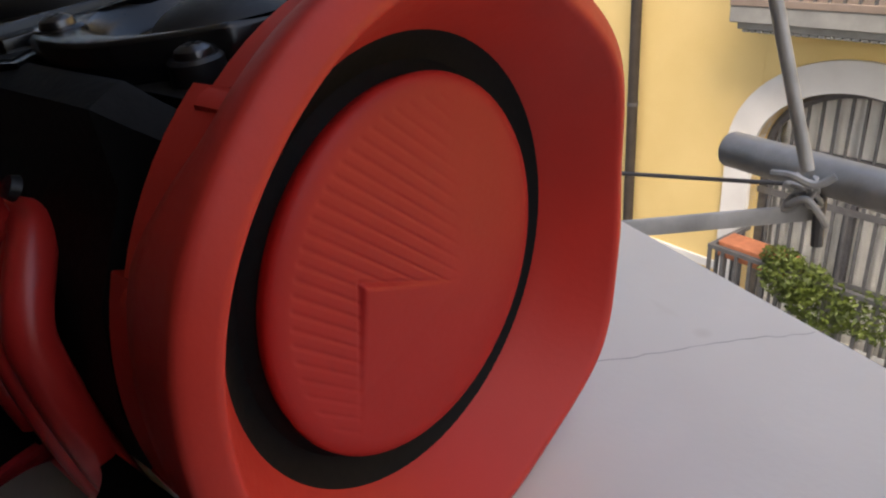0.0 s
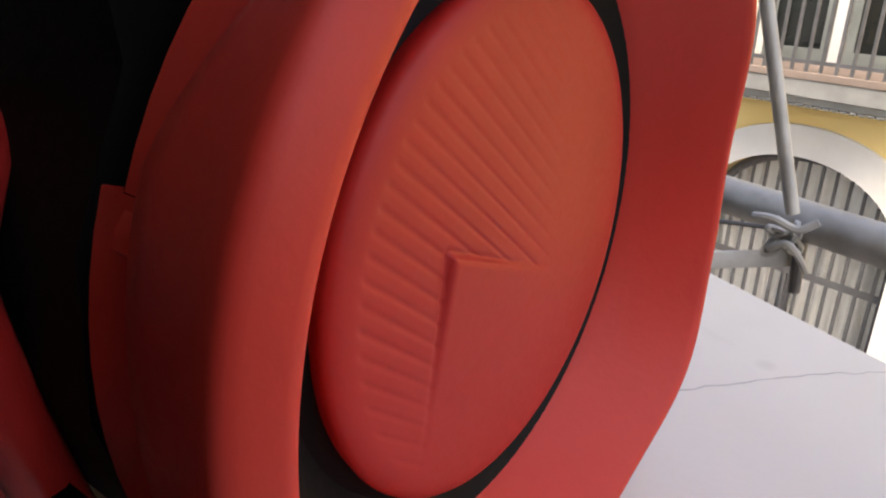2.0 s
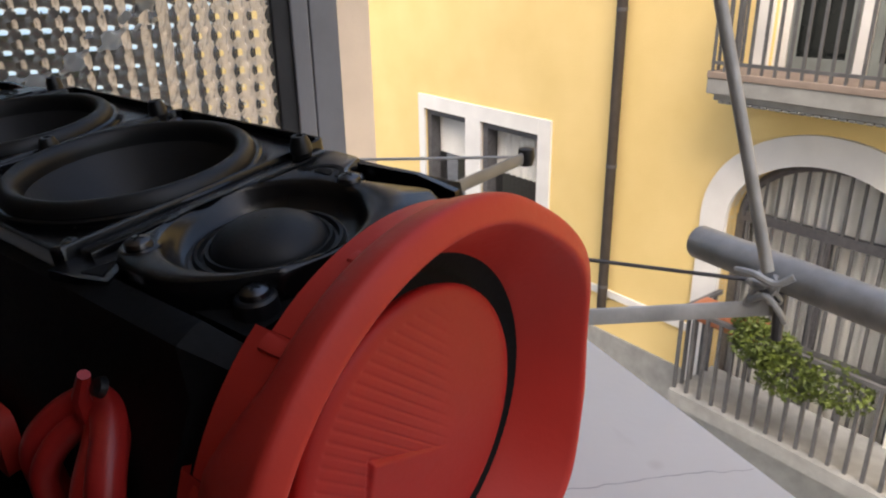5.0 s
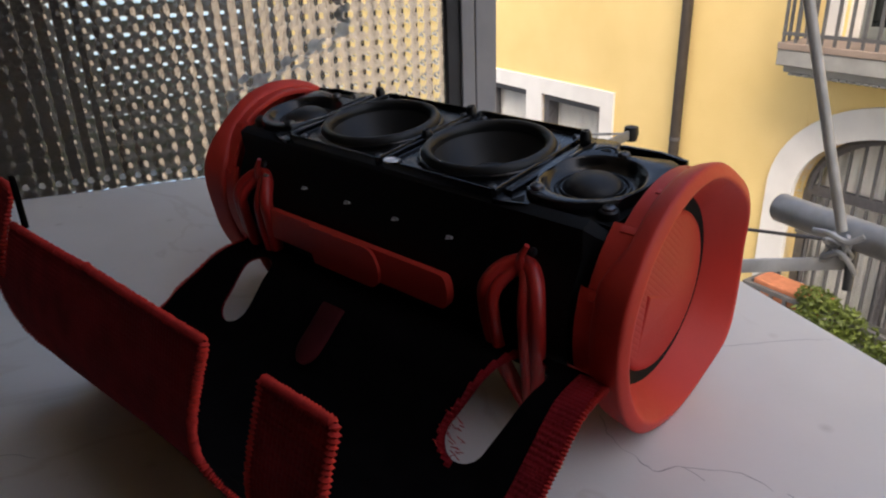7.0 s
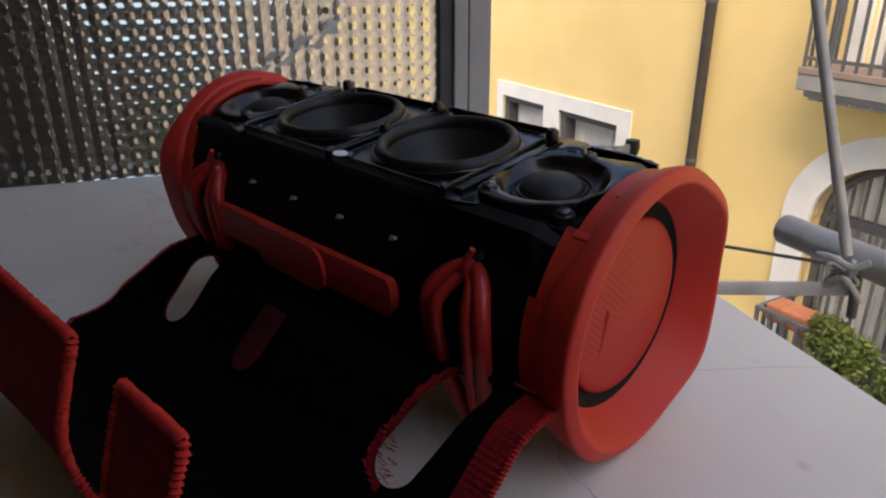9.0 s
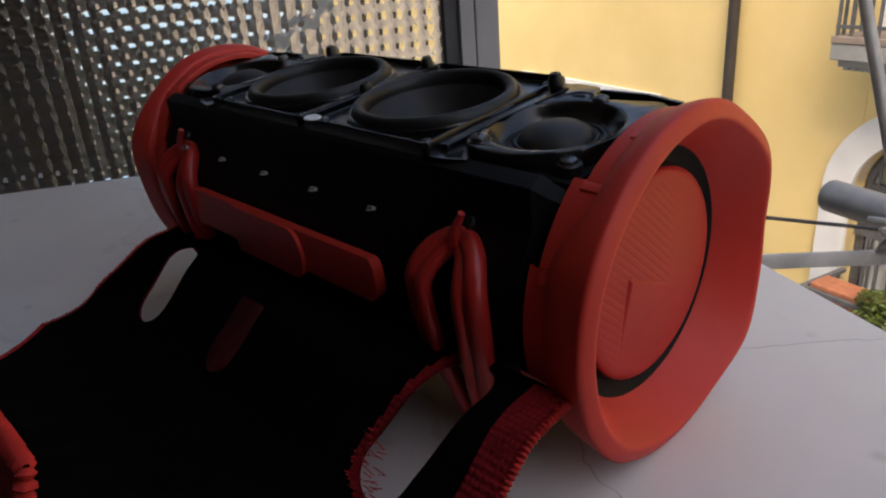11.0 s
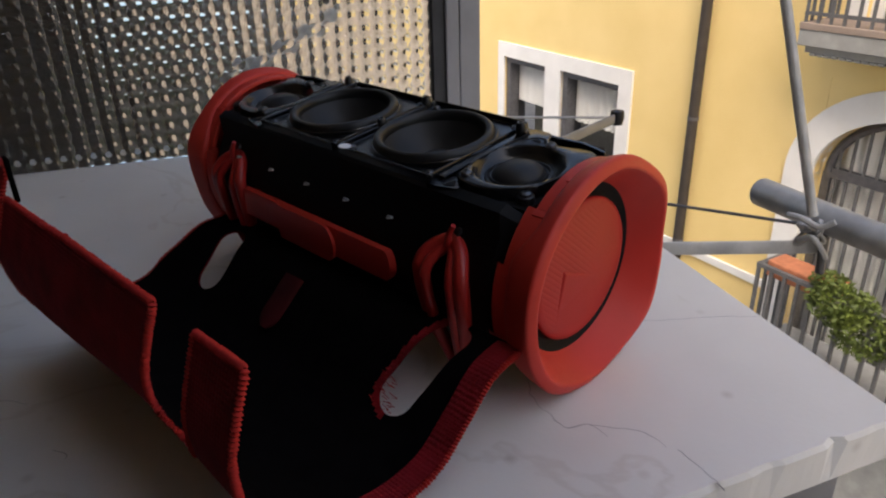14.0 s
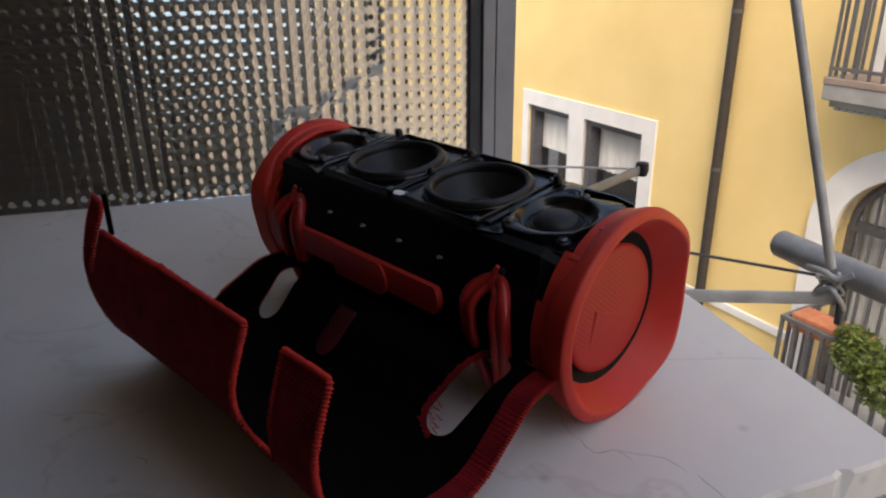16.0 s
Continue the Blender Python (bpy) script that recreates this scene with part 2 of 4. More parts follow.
def tube(points, r, steps=12, bm=None, closed=False, flat=None):
    """A round rod along points; flat: (width, thickness) makes a strap instead."""
    bm = bm or bmesh.new()
    pts = [Vector(p) for p in points]
    n = len(pts)
    rings = []
    ref = None
    for i, p in enumerate(pts):
        a = pts[(i - 1) % n] if closed or i else p
        b = pts[(i + 1) % n] if closed or i < n - 1 else p
        d = (b - a).normalized()
        if ref is None:
            ref = d.orthogonal().normalized() if abs(d.z) > 0.95 else d.cross(Vector((0, 0, 1))).normalized()
        s = (ref - d * ref.dot(d)).normalized()
        ref = s
        u = d.cross(s)
        rad = r[i] if isinstance(r, (list, tuple)) else r
        ring = []
        for k in range(steps):
            t = 2 * math.pi * k / steps
            if flat:
                ring.append(p + s * flat[0] / 2 * math.copysign(abs(math.cos(t)) ** 0.5, math.cos(t))
                            + u * flat[1] / 2 * math.copysign(abs(math.sin(t)) ** 0.5, math.sin(t)))
            else:
                ring.append(p + (s * math.cos(t) + u * math.sin(t)) * rad)
        rings.append(ring)
    loft(bm, rings, True, closed, not closed)
    return bm


def arc(n, f, a=0.0, b=1.0):
    return [f(a + (b - a) * i / (n - 1)) for i in range(n)]


def smoothed(points, n):
    """Catmull-Rom through 3D points."""
    p = [Vector(q) for q in points]
    p = [2 * p[0] - p[1]] + p + [2 * p[-1] - p[-2]]
    out = []
    m = len(p) - 3
    for i in range(n):
        u = i / (n - 1) * m
        k = min(int(u), m - 1)
        t = u - k
        a, b, c, d = p[k:k + 4]
        out.append(0.5 * ((2 * b) + (c - a) * t + (2 * a - 5 * b + 4 * c - d) * t * t + (3 * b - a - 3 * c + d) * t ** 3))
    return out


# ---- the ledge and the room ----
CORNER = Vector((0.2986, 0.087, 0))
ALONG = Vector((-0.884, 0.468, 0))   # along the street edge, towards the glass
INWARD = Vector((-0.395, -0.919, 0))  # along the short end, towards the room
HOUSE = Matrix(((0.884, -0.468, 0, CORNER.x), (-0.468, -0.884, 0, CORNER.y), (0, 0, 1, 0), (0, 0, 0, 1)))
# in HOUSE: x along the street edge to the open side, y inwards, z up


def build_ledge():
    slab = thing("marble_slab", label="worn white marble ledge slab with chipped edge and grey veins", category="ledge", kind="structure")
    T = 0.026
    bm = bmesh.new()
    a, D = CORNER, 1.6
    foot = []
    n_end = 90
    chips = [(0.0475, 0.004, 0.006), (0.094, 0.0035, 0.005), (0.128, 0.0018, 0.004), (0.21, 0.003, 0.005), (0.33, 0.003, 0.004), (0.022, 0.0012, 0.004)]
    for i in range(n_end):
        d = 0.62 * i / (n_end - 1)
        cut = sum(c * max(0, 1 - abs(d - p) / w) for p, c, w in chips)
        cut += 0.0006 * noise.noise(Vector((d * 60, 0, 0)))
        foot.append((a + INWARD * d + ALONG * max(cut, 0), cut))
    foot.append((a + INWARD * D, 0))
    # the slab ends just past the glass sash
    run = Vector((0.4848, 0.8746, 0))
    q = Vector((-0.486, -0.0155, 0))
    s = ((q.x - a.x) * run.y - (q.y - a.y) * run.x) / (ALONG.x * run.y - ALONG.y * run.x)
    back = [q - run * 1.15, a + ALONG * s]
    edge = foot
    top = [Vector((p.x, p.y, 0)) for p, c in edge] + back
    k = 0.003
    ctr = a + ALONG * 0.4 + INWARD * D / 2
    inner = [bm.verts.new(p + (ctr - p).normalized() * k) for p in top]
    rim = [bm.verts.new(p - Vector((0, 0, k))) for p in top]
    low = []
    for i, p in enumerate(top):
        q = Vector((p.x, p.y, -T))
        if i < len(edge):
            q -= ALONG * edge[i][1]
        low.append(bm.verts.new(q))
    n = len(top)
    for r0, r1 in ((inner, rim), (rim, low)):
        for i in range(n):
            bm.faces.new((r0[i], r0[(i + 1) % n], r1[(i + 1) % n], r1[i]))
    bm.faces.new(inner)
    bm.faces.new(low)
    part("slab", bm, MARBLE, slab, smooth=False)
    # hairline cracks and veins that show on the top
    cracks = (((0.120, 0.055), (0.1488, 0.0836), (0.1639, 0.0995), (0.1795, 0.1172), (0.1994, 0.1351)), ((0.130, -0.022), (0.1445, -0.0355), (0.1605, -0.0406), (0.1719, -0.0425), (0.1788, -0.0332), (0.1914, -0.0340)),
              ((0.1788, -0.0332), (0.1889, -0.0272), (0.2001, -0.0202), (0.2097, -0.0189), (0.2184, -0.0209)), ((0.2225, -0.019), (0.2269, -0.0196), (0.2405, -0.0248), (0.252, -0.030)),
              ((-0.100, -0.262), (-0.0859, -0.2533), (-0.079, -0.2419), (-0.0656, -0.2326)), ((-0.0124, -0.2364), (-0.004, -0.2334), (-0.0004, -0.2354)))
    for line in cracks:
        pts = smoothed([(x, y, 0) for x, y in line], 40)
        pts = [p + Vector((noise.noise(p * 160), noise.noise(p * 160 + Vector((7, 0, 0))), 0)) * 0.0018 for p in pts]
        rad = [0.00018 + 0.0005 * max(0.0, 0.45 + noise.noise(p * 90 + Vector((0, 5, 0)))) * math.sin(math.pi * (i + 0.6) / 40.2) for i, p in enumerate(pts)]
        bm = bmesh.new()
        rows = []
        for i, p in enumerate(pts):
            d = (pts[min(i + 1, 39)] - pts[max(i - 1, 0)]).normalized()
            side = Vector((-d.y, d.x, 0)) * rad[i]
            rows.append([p + side - Vector((0, 0, 0.0005)), p + side * 0.6 + Vector((0, 0, 0.00012)), p - side * 0.6 + Vector((0, 0, 0.00012)), p - side - Vector((0, 0, 0.0005))])
        part("vein", loft(bm, rows, False), VEIN, slab, "thin grey vein in the marble")
    # support under the slab
    sup = thing("parapet_base", HOUSE, "grey painted metal box under the marble ledge", "parapet", kind="structure")
    part("panel", boxes((-0.60, -0.02, 0.012, 0.5, -0.95, -0.0262)), FRAME_GREY, sup, smooth=False)
    part("trim", boxes((-0.60, -0.016, 0.01, 0.5, -0.12, -0.1), bevel=0.002), GREY_METAL, sup, smooth=False)


build_ledge()


def room():
    m = HOUSE
    def wall(name, spec, mat, label):
        ob = new(name, mesh_of(boxes(spec), name, mat))
        ob.matrix_world = m
        return tagged(ob, label, "wall" if "wall" in name else name.split("_")[0], kind="structure")
    # unseen floor, added so little light comes up from below
    wall("floor", (-1.3, 0.95, 0.0, 3.0, -1.05, -0.95), DARK_FLOOR, "unseen dark floor added to close the room")
    # unseen ceiling: cuts the sky overhead and reflects warm light downwards
    wall("ceiling", (-1.3, 0.95, 0.16, 3.15, 1.05, 1.4), BOUNCE_CEILING, "unseen warm white ceiling added to bounce light onto the ledge")
    # added walls: they keep sky light off the speaker's front and the ledge
    wall("wall_back", (-1.3, 0.95, 3.0, 3.15, -0.95, 1.05), ROOM_DARK, "plain dark wall added to block light")
    wall("wall_left", (-1.45, -1.3, 0.55, 3.15, -1.05, 1.6), ROOM_DARK, "plain dark wall added to block light")
    wall("wall_front", (-6, 7, 0.19, 0.6, 1.41, 6.5), ROOM_DARK, "unseen tall front wall added to shade the ledge")
    wall("wall_right", (0.58, 0.73, 0.05, 3.15, -1.05, 1.6), ROOM_DARK, "plain dark wall added to block light")


room()

# ---- patterned glass sash ----
SASH = Matrix.Translation((-0.46, -0.03, 0)) @ Matrix.Rotation(radians(61), 4, "Z")
# in SASH: x along the pane towards the street, -y towards the speaker


def build_sash():
    w = thing("window_1", SASH, "open window sash with square-patterned obscure glass in a grey metal frame", "window", kind="structure")
    P, sub = 0.0148, 5
    x0, x1, z0, z1 = -0.55, 0.381, 0.003, 0.60
    nx, nz = int((x1 - x0) / P), int((z1 - z0) / P)
    px, pz = (x1 - x0) / nx, (z1 - z0) / nz
    bm = bmesh.new()
    xs = [x0 + px * i / sub for i in range(nx * sub + 1)]
    zs = [z0 + pz * i / sub for i in range(nz * sub + 1)]
    def relief(i, j):
        a, b = (i % sub) / sub, (j % sub) / sub
        return 0.0034 * (math.sin(math.pi * a) * math.sin(math.pi * b)) ** 0.8
    front = [[bm.verts.new((x, -0.002 - relief(i, j), z)) for i, x in enumerate(xs)] for j, z in enumerate(zs)]
    for j in range(len(zs) - 1):
        for i in range(len(xs) - 1):
            bm.faces.new((front[j][i], front[j][i + 1], front[j + 1][i + 1], front[j + 1][i]))
    back = [bm.verts.new(p) for p in ((x0, 0.002, z0), (x1, 0.002, z0), (x1, 0.002, z1), (x0, 0.002, z1))]
    bm.faces.new(back)
    bm.faces.new([front[0][i] for i in range(len(xs))] + [back[1], back[0]])
    bm.faces.new([front[-1][i] for i in range(len(xs))] + [back[2], back[3]])
    bm.faces.new([front[j][0] for j in range(len(zs))] + [back[3], back[0]])
    bm.faces.new([front[j][-1] for j in range(len(zs))] + [back[2], back[1]])
    pane = part("pane", bm, PATTERN_GLASS, w, "clear glass pressed into rows of small square bumps", smooth=True, angle=60)
    pane.visible_shadow = False
    part("stile", boxes((0.381, 0.406, -0.012, 0.012, 0.0, 0.9), bevel=0.0015), FRAME_DARK, w, "dark stile of the sash", smooth=False)
    # black strip put in for the shaded gap between stile and jamb
    part("gasket", boxes((0.4062, 0.412, -0.008, 0.008, 0.0, 0.9)), BLACK_MATT, w, smooth=False)
    part("jamb", boxes((0.396, 0.4115, -0.018, -0.0125, 0.0, 0.9), (0.4122, 0.437, -0.018, 0.03, 0.0, 0.9), bevel=0.0015), FRAME_GREY, w, "grey metal jamb", smooth=False)
    part("top_rail", boxes((-0.56, 0.381, -0.012, 0.012, 0.6, 0.66), bevel=0.002), FRAME_DARK, w, smooth=False)

    rod = part("stay_rod", tube([(0.285, 0.010, 0.63), (0.285, 0.028, 0.615), (0.284, 0.03, 0.58), (0.282, 0.03, 0.22), (0.280, 0.03, 0.146)], [0.0066] * 5, 12), GALV, w, "grey stay rod behind the glass")
    part("hose", tube(smoothed([(0.280, 0.03, 0.147), (0.265, 0.03, 0.135), (0.234, 0.03, 0.119), (0.200, 0.03, 0.100), (0.158, 0.03, 0.086), (0.149, 0.03, 0.063), (0.146, 0.03, 0.004)], 30), 0.0045, 10), STICKER, rod, "pale hose")

build_sash()


# ---- speaker ----
AXIS_Z = 0.0698
SPK = Matrix.Translation((0, 0, AXIS_Z)) @ Matrix.Rotation(0.008, 4, "Z") @ Matrix.Rotation(0.02, 4, "Y") @ Matrix.Rotation(0.12, 4, "X")
TURN_X = Matrix(((0, 0, 1, 0), (1, 0, 0, 0), (0, 1, 0, 0), (0, 0, 0, 1)))  # lathe axis z to x; angle from +y to +z


def ring_shape(a):
    """Outline of the end caps: a circle with flattened flanks and soft corners."""
    def dip(c, w, d):
        x = (a - c + math.pi) % (2 * math.pi) - math.pi
        return d * math.exp(-(x / w) ** 2)
    return 1 - dip(-0.05, 0.22, 0.018) + dip(0.45, 0.24, 0.03) + dip(-0.80, 0.30, 0.052) - dip(0.95, 0.2, 0.01) \
        + dip(math.pi - 0.55, 0.24, 0.015) + dip(math.pi + 0.75, 0.28, 0.018) - dip(math.pi, 0.3, 0.012)


def deck_side(a):
    """1 beside the flat deck, 0 round the belly."""
    x = abs((a - math.pi / 2 + math.pi) % (2 * math.pi) - math.pi)
    return max(0.0, min(1.0, (1.02 - x) / 0.3))


def radiator_height(u, v):
    """Relief of the passive radiator: slight dome, diagonal grooves, a raised corner that dies away."""
    r = math.hypot(u, v)
    h = 0.1481 - 0.75 * r * r - 0.0004 * max(0.0, (r - 0.0370) / 0.0028) ** 2
    step = lambda x: 0.0 if x < 0 else 1.0 if x > 1 else x * x * (3 - 2 * x)
    # corner plate: p from its steep edge, q from its upper edge
    p = ((u + 0.0192) * 0.969 - (v - 0.0088) * 0.247)
    q = -((u + 0.0192) * 0.496 + (v - 0.0088) * 0.868)
    inside = step(p / 0.0009 + 0.5) * step(q / 0.0009 + 0.5)
    h += 0.0011 * inside * max(0.0, 1 - (p * 0.75 + q) / 0.024)
    dent = max(0.0, 1 - abs(min(p, q)) / 0.0011) * (1 if max(p, q) > -0.0006 else 0) * max(0.0, 1 - max(p, q) / 0.032)
    h -= 0.0004 * dent
    off = 0.719 * u + 0.695 * v
    g = max(0.0, math.cos(2 * math.pi * off / 0.00275)) ** 3
    fade = step((0.0378 - r) / 0.0012) * step((0.012 - u + 0.2 * v) / 0.012) * (1 - inside) * (0.35 + 0.65 * step((v + 0.024) / 0.03))
    return h - 0.0002 * g * fade


def screw(parent, m, r=0.0032, h=0.0018):
    s = part("screw", lathe([(0.0001, h), (r * 0.55, h * 0.98), (r * 0.9, h * 0.6), (r, 0.0), (r, -0.001)], 18), SCREW, parent, m=m)
    part("slot", boxes((-r * 0.5, r * 0.5, -r * 0.1, r * 0.1, h * 0.8, h * 1.01), (-r * 0.1, r * 0.1, -r * 0.5, r * 0.5, h * 0.8, h * 1.013)), BLACK_MATT, s, smooth=False)
    return s


def body_section():
    """Cross-section of the housing, y and z round the axis: flat deck, rounded belly."""
    pts = [(-0.041, 0.0545), (-0.0392, 0.0545), (-0.0392, 0.033), (0.0392, 0.033), (0.0392, 0.0545), (0.041, 0.0545), (0.046, 0.0525)]
    for i in range(15):
        a = radians(40 - 260 * i / 14)
        pts.append((0.0605 * math.cos(a), 0.0605 * math.sin(a)))
    pts.append((-0.046, 0.0525))
    return pts


def build_speaker():
    sp = thing("speaker", SPK, "opened red and black portable loudspeaker lying on marble ledge", "speaker")
    sec = body_section()
    bm = bmesh.new()
    ends = [(-0.1405, 0.86), (-0.1335, 0.93), (-0.1300, 1.0), (0.0, 1.0), (0.1300, 1.0), (0.1335, 0.93), (0.1405, 0.86)]
    loft(bm, [[Vector((x, y * k, z * k)) for y, z in sec] for x, k in ends], True, False, True)
    part("housing", bm, BLACK_MATT, sp, "matt black plastic housing", angle=30)

    # deck: trays and drivers
    for sx in (1, -1):
        def squircle(hx, hy, z, cx=0.0405):
            return [Vector((sx * (cx + hx * max(-1, min(1, 1.10 * math.copysign(abs(math.cos(t)) ** 0.33, math.cos(t))))),
                            hy * max(-1, min(1, 1.10 * math.copysign(abs(math.sin(t)) ** 0.33, math.sin(t)))), z))
                    for t in (2 * math.pi * i / 80 for i in range(80))]
        def disc(r, z):
            return [Vector((sx * (0.0423 + r * math.cos(t)), -0.001 + r * math.sin(t), z)) for t in (2 * math.pi * i / 80 for i in range(80))]
        bm = loft(bmesh.new(), [squircle(0.0393, 0.0435, 0.0500), squircle(0.0393, 0.0435, 0.0582), squircle(0.0390, 0.0432, 0.0588), squircle(0.0383, 0.0425, 0.0589),
                                squircle(0.0378, 0.0420, 0.0585), squircle(0.0374, 0.0416, 0.0560), squircle(0.0370, 0.0411, 0.0556), disc(0.0360, 0.0556), disc(0.0360, 0.0520)])
        part("woofer_frame", bm, BLACK_SATIN, sp, "black square tray round a woofer", angle=32)
        w = thing("woofer", label="black cone woofer with a proud rubber roll")
        w.parent = sp
        w.matrix_local = Matrix.Translation((sx * 0.0423, -0.001, 0.0565))
        part("basket", lathe([(0.0385, -0.0012), (0.0385, 0.0010), (0.0379, 0.0016), (0.0370, 0.0016), (0.0366, 0.0008), (0.0366, -0.0008)], 96), BLACK_SATIN, w, "thin glossy rim of the basket")
        part("surround", lathe([(0.0368, -0.0006)] + [(0.0336 + 0.0032 * math.cos(a), 0.0004 + 0.0047 * math.sin(a)) for a in (math.pi * i / 16 for i in range(17))] + [(0.0303, -0.0012)], 96), RUBBER, w, "black half-roll rubber surround")
        part("cone", lathe([(0.0308, -0.0002), (0.0298, -0.0018), (0.0255, -0.0080), (0.0205, -0.0138), (0.0155, -0.0182), (0.0140, -0.0190)], 96), CONE, w, "dark grey cone")
        part("cap_groove", lathe([(0.0154, -0.0180), (0.0150, -0.0176), (0.0146, -0.0180)], 64), BLACK_SATIN, w)
        part("dust_cap", lathe([(0.0147, -0.0182)] + [(0.0144 * math.cos(a), -0.0180 + 0.0088 * math.sin(a)) for a in (math.pi / 2 * i / 10 for i in range(10))] + [(0.0002, -0.0092)], 64), CONE, w, "domed dust cap")
        # moulded guides beside the roll
        for k, (a0, a1) in enumerate(((20, 62), (112, 158), (200, 236), (302, 338))):
            pts = [(0.0385 * math.cos(radians(a0 + (a1 - a0) * i / 10)), 0.0392 * math.sin(radians(a0 + (a1 - a0) * i / 10)), -0.0004) for i in range(11)]
            part("guide", tube(pts, 0.0005, 6), BLACK_SATIN, w)

        # base under the tweeter, strip beside the woofer
        part("deck_base", boxes((min(sx * 0.080, sx * 0.1380), max(sx * 0.080, sx * 0.1380), -0.0350, 0.0380, 0.0400, 0.0510)), BLACK_MATT, sp, smooth=False)
        part("strip", boxes((min(sx * 0.0806, sx * 0.0860), max(sx * 0.0806, sx * 0.0860), -0.0380, 0.0386, 0.0513, 0.0574), bevel=0.0006), BLACK_SATIN, sp, "glossy strip between two drivers")
        edge = [(0.0895, -0.0285), (0.0905, -0.0335), (0.0945, -0.0365), (0.1010, -0.0380), (0.1075, -0.0382), (0.1140, -0.0373), (0.1204, -0.0345), (0.1275, -0.0290), (0.1340, -0.0210),
                (0.1378, -0.0060), (0.1400, 0.0096), (0.1422, 0.0238), (0.1345, 0.0285), (0.1140, 0.0245), (0.1085, 0.0262), (0.1040, 0.0295), (0.1028, 0.0340), (0.1005, 0.0374), (0.0885, 0.0380), (0.0866, 0.0360), (0.0866, -0.0120)]
        mx, my = 0.1105, -0.0062
        def reach(t):
            """Distance from the mouth's centre to the plate's edge."""
            dx, dy = math.cos(t), math.sin(t)
            best = 0.02
            for (ax, ay), (bx, by) in zip(edge, edge[1:] + edge[:1]):
                den = dx * (by - ay) - dy * (bx - ax)
                if abs(den) < 1e-12:
                    continue
                q = ((ax - mx) * (by - ay) - (ay - my) * (bx - ax)) / den
                u = ((ax - mx) * dy - (ay - my) * dx) / den
                if q > 0 and -1e-6 <= u <= 1 + 1e-6:
                    best = q
            return best
        N = 144
        turn = [2 * math.pi * i / N for i in range(N)]
        far = [reach(t) for t in turn]
        def plate(inset, z):
            return [Vector((sx * (mx + (f - inset) * math.cos(t)), my + (f - inset) * math.sin(t), z - 0.0008 * max(0, (f - inset) * math.cos(t) - 0.022) / 0.01)) for t, f in zip(turn, far)]
        def mouth(r, z, back=0.0):
            return [Vector((sx * (mx + r * math.cos(t)), my + (r + back * max(0, math.sin(t))) * math.sin(t), z)) for t in turn]
        bm = loft(bmesh.new(), [plate(0.0, 0.0470), plate(0.0, 0.0574), plate(0.0004, 0.0580), plate(0.0011, 0.0583), mouth(0.0262, 0.0583, -0.0004), mouth(0.0252, 0.0580), mouth(0.0244, 0.0572),
                                mouth(0.0232, 0.0548), mouth(0.0216, 0.0526), mouth(0.0202, 0.0517), mouth(0.0188, 0.0515)])
        tw = part("tweeter", bm, BLACK_SATIN, sp, "black tweeter plate with round waveguide and soft dome", angle=40)
        c = Matrix.Translation((sx * mx, my, 0.0512))
        part("dome_ring", lathe([(0.0200, 0.0), (0.0186, 0.0003), (0.0181, 0.0015), (0.0172, 0.0015), (0.0167, 0.0003), (0.0160, 0.0004), (0.0155, 0.0018), (0.0147, 0.0017), (0.0142, 0.0002)], 72), RUBBER, tw, m=c)
        part("dome", lathe([(0.0148, 0.0)] + [(0.0145 * math.cos(a), 0.0005 + 0.0072 * math.sin(a)) for a in (math.pi / 2 * i / 12 for i in range(12))] + [(0.0002, 0.0077)], 72), CONE, tw, "soft black dome", m=c)
        # slots and mouldings in the plate
        half = lambda r0, r1, z: loft(bmesh.new(), [[Vector((r * math.cos(t), r * math.sin(t), h)) for t in (math.pi * i / 16 for i in range(17))] for r, h in ((r0, 0), (r0, z), (r1, z), (r1, 0))], False)
        at = Matrix.Translation((sx * 0.1005, 0.0220, 0.0583))
        part("arc_slot", half(0.0050, 0.0064, 0.0003), BLACK_MATT, tw, m=at)
        part("arc_slot", half(0.0001, 0.0030, 0.0003), BLACK_MATT, tw, m=at)
        part("slot", boxes((sx * 0.0897 - 0.0006, sx * 0.0897 + 0.0006, 0.0090, 0.0300, 0.0583, 0.0586)), BLACK_MATT, tw, smooth=False)
        part("back_wall", loft(bmesh.new(), [[Vector((sx * x, y, z)) for x, y in ((0.1030, 0.0352), (0.1240, 0.0364), (0.1405, 0.0320), (0.1405, 0.0302), (0.1238, 0.0348), (0.1030, 0.0336))] for z in (0.0470, 0.0578)], True, False, True), BLACK_SATIN, tw, smooth=False)
        part("ear", lathe([(0.0048, -0.008), (0.0048, -0.0002), (0.0042, 0.0004), (0.0001, 0.0004)], 28), BLACK_SATIN, tw, m=Matrix.Translation((sx * 0.0952, -0.0308, 0.0583)))
        part("boss", lathe([(0.0050, -0.008), (0.0046, -0.0006), (0.0040, 0.0), (0.0001, 0.0)], 24), BLACK, sp, m=Matrix.Translation((sx * 0.1318, -0.0275, 0.0550)))
        part("bracket", loft(bmesh.new(), [[Vector((sx * x, y, z)) for x, y in ((0.0800, -0.0460), (0.0890, -0.0445), (0.0985, -0.0415), (0.0910, -0.0300), (0.0800, -0.0340))] for z in (0.0500, 0.0552)], True, False, True), BLACK_SATIN, sp, "small triangular corner bracket", smooth=False)
        part("notch", loft(bmesh.new(), [[Vector((sx * x, y, z)) for x, y in ((0.0888, -0.0425), (0.0952, -0.0408), (0.0912, -0.0350))] for z in (0.0548, 0.0555)], True, False, True), BLACK_MATT, sp, smooth=False)
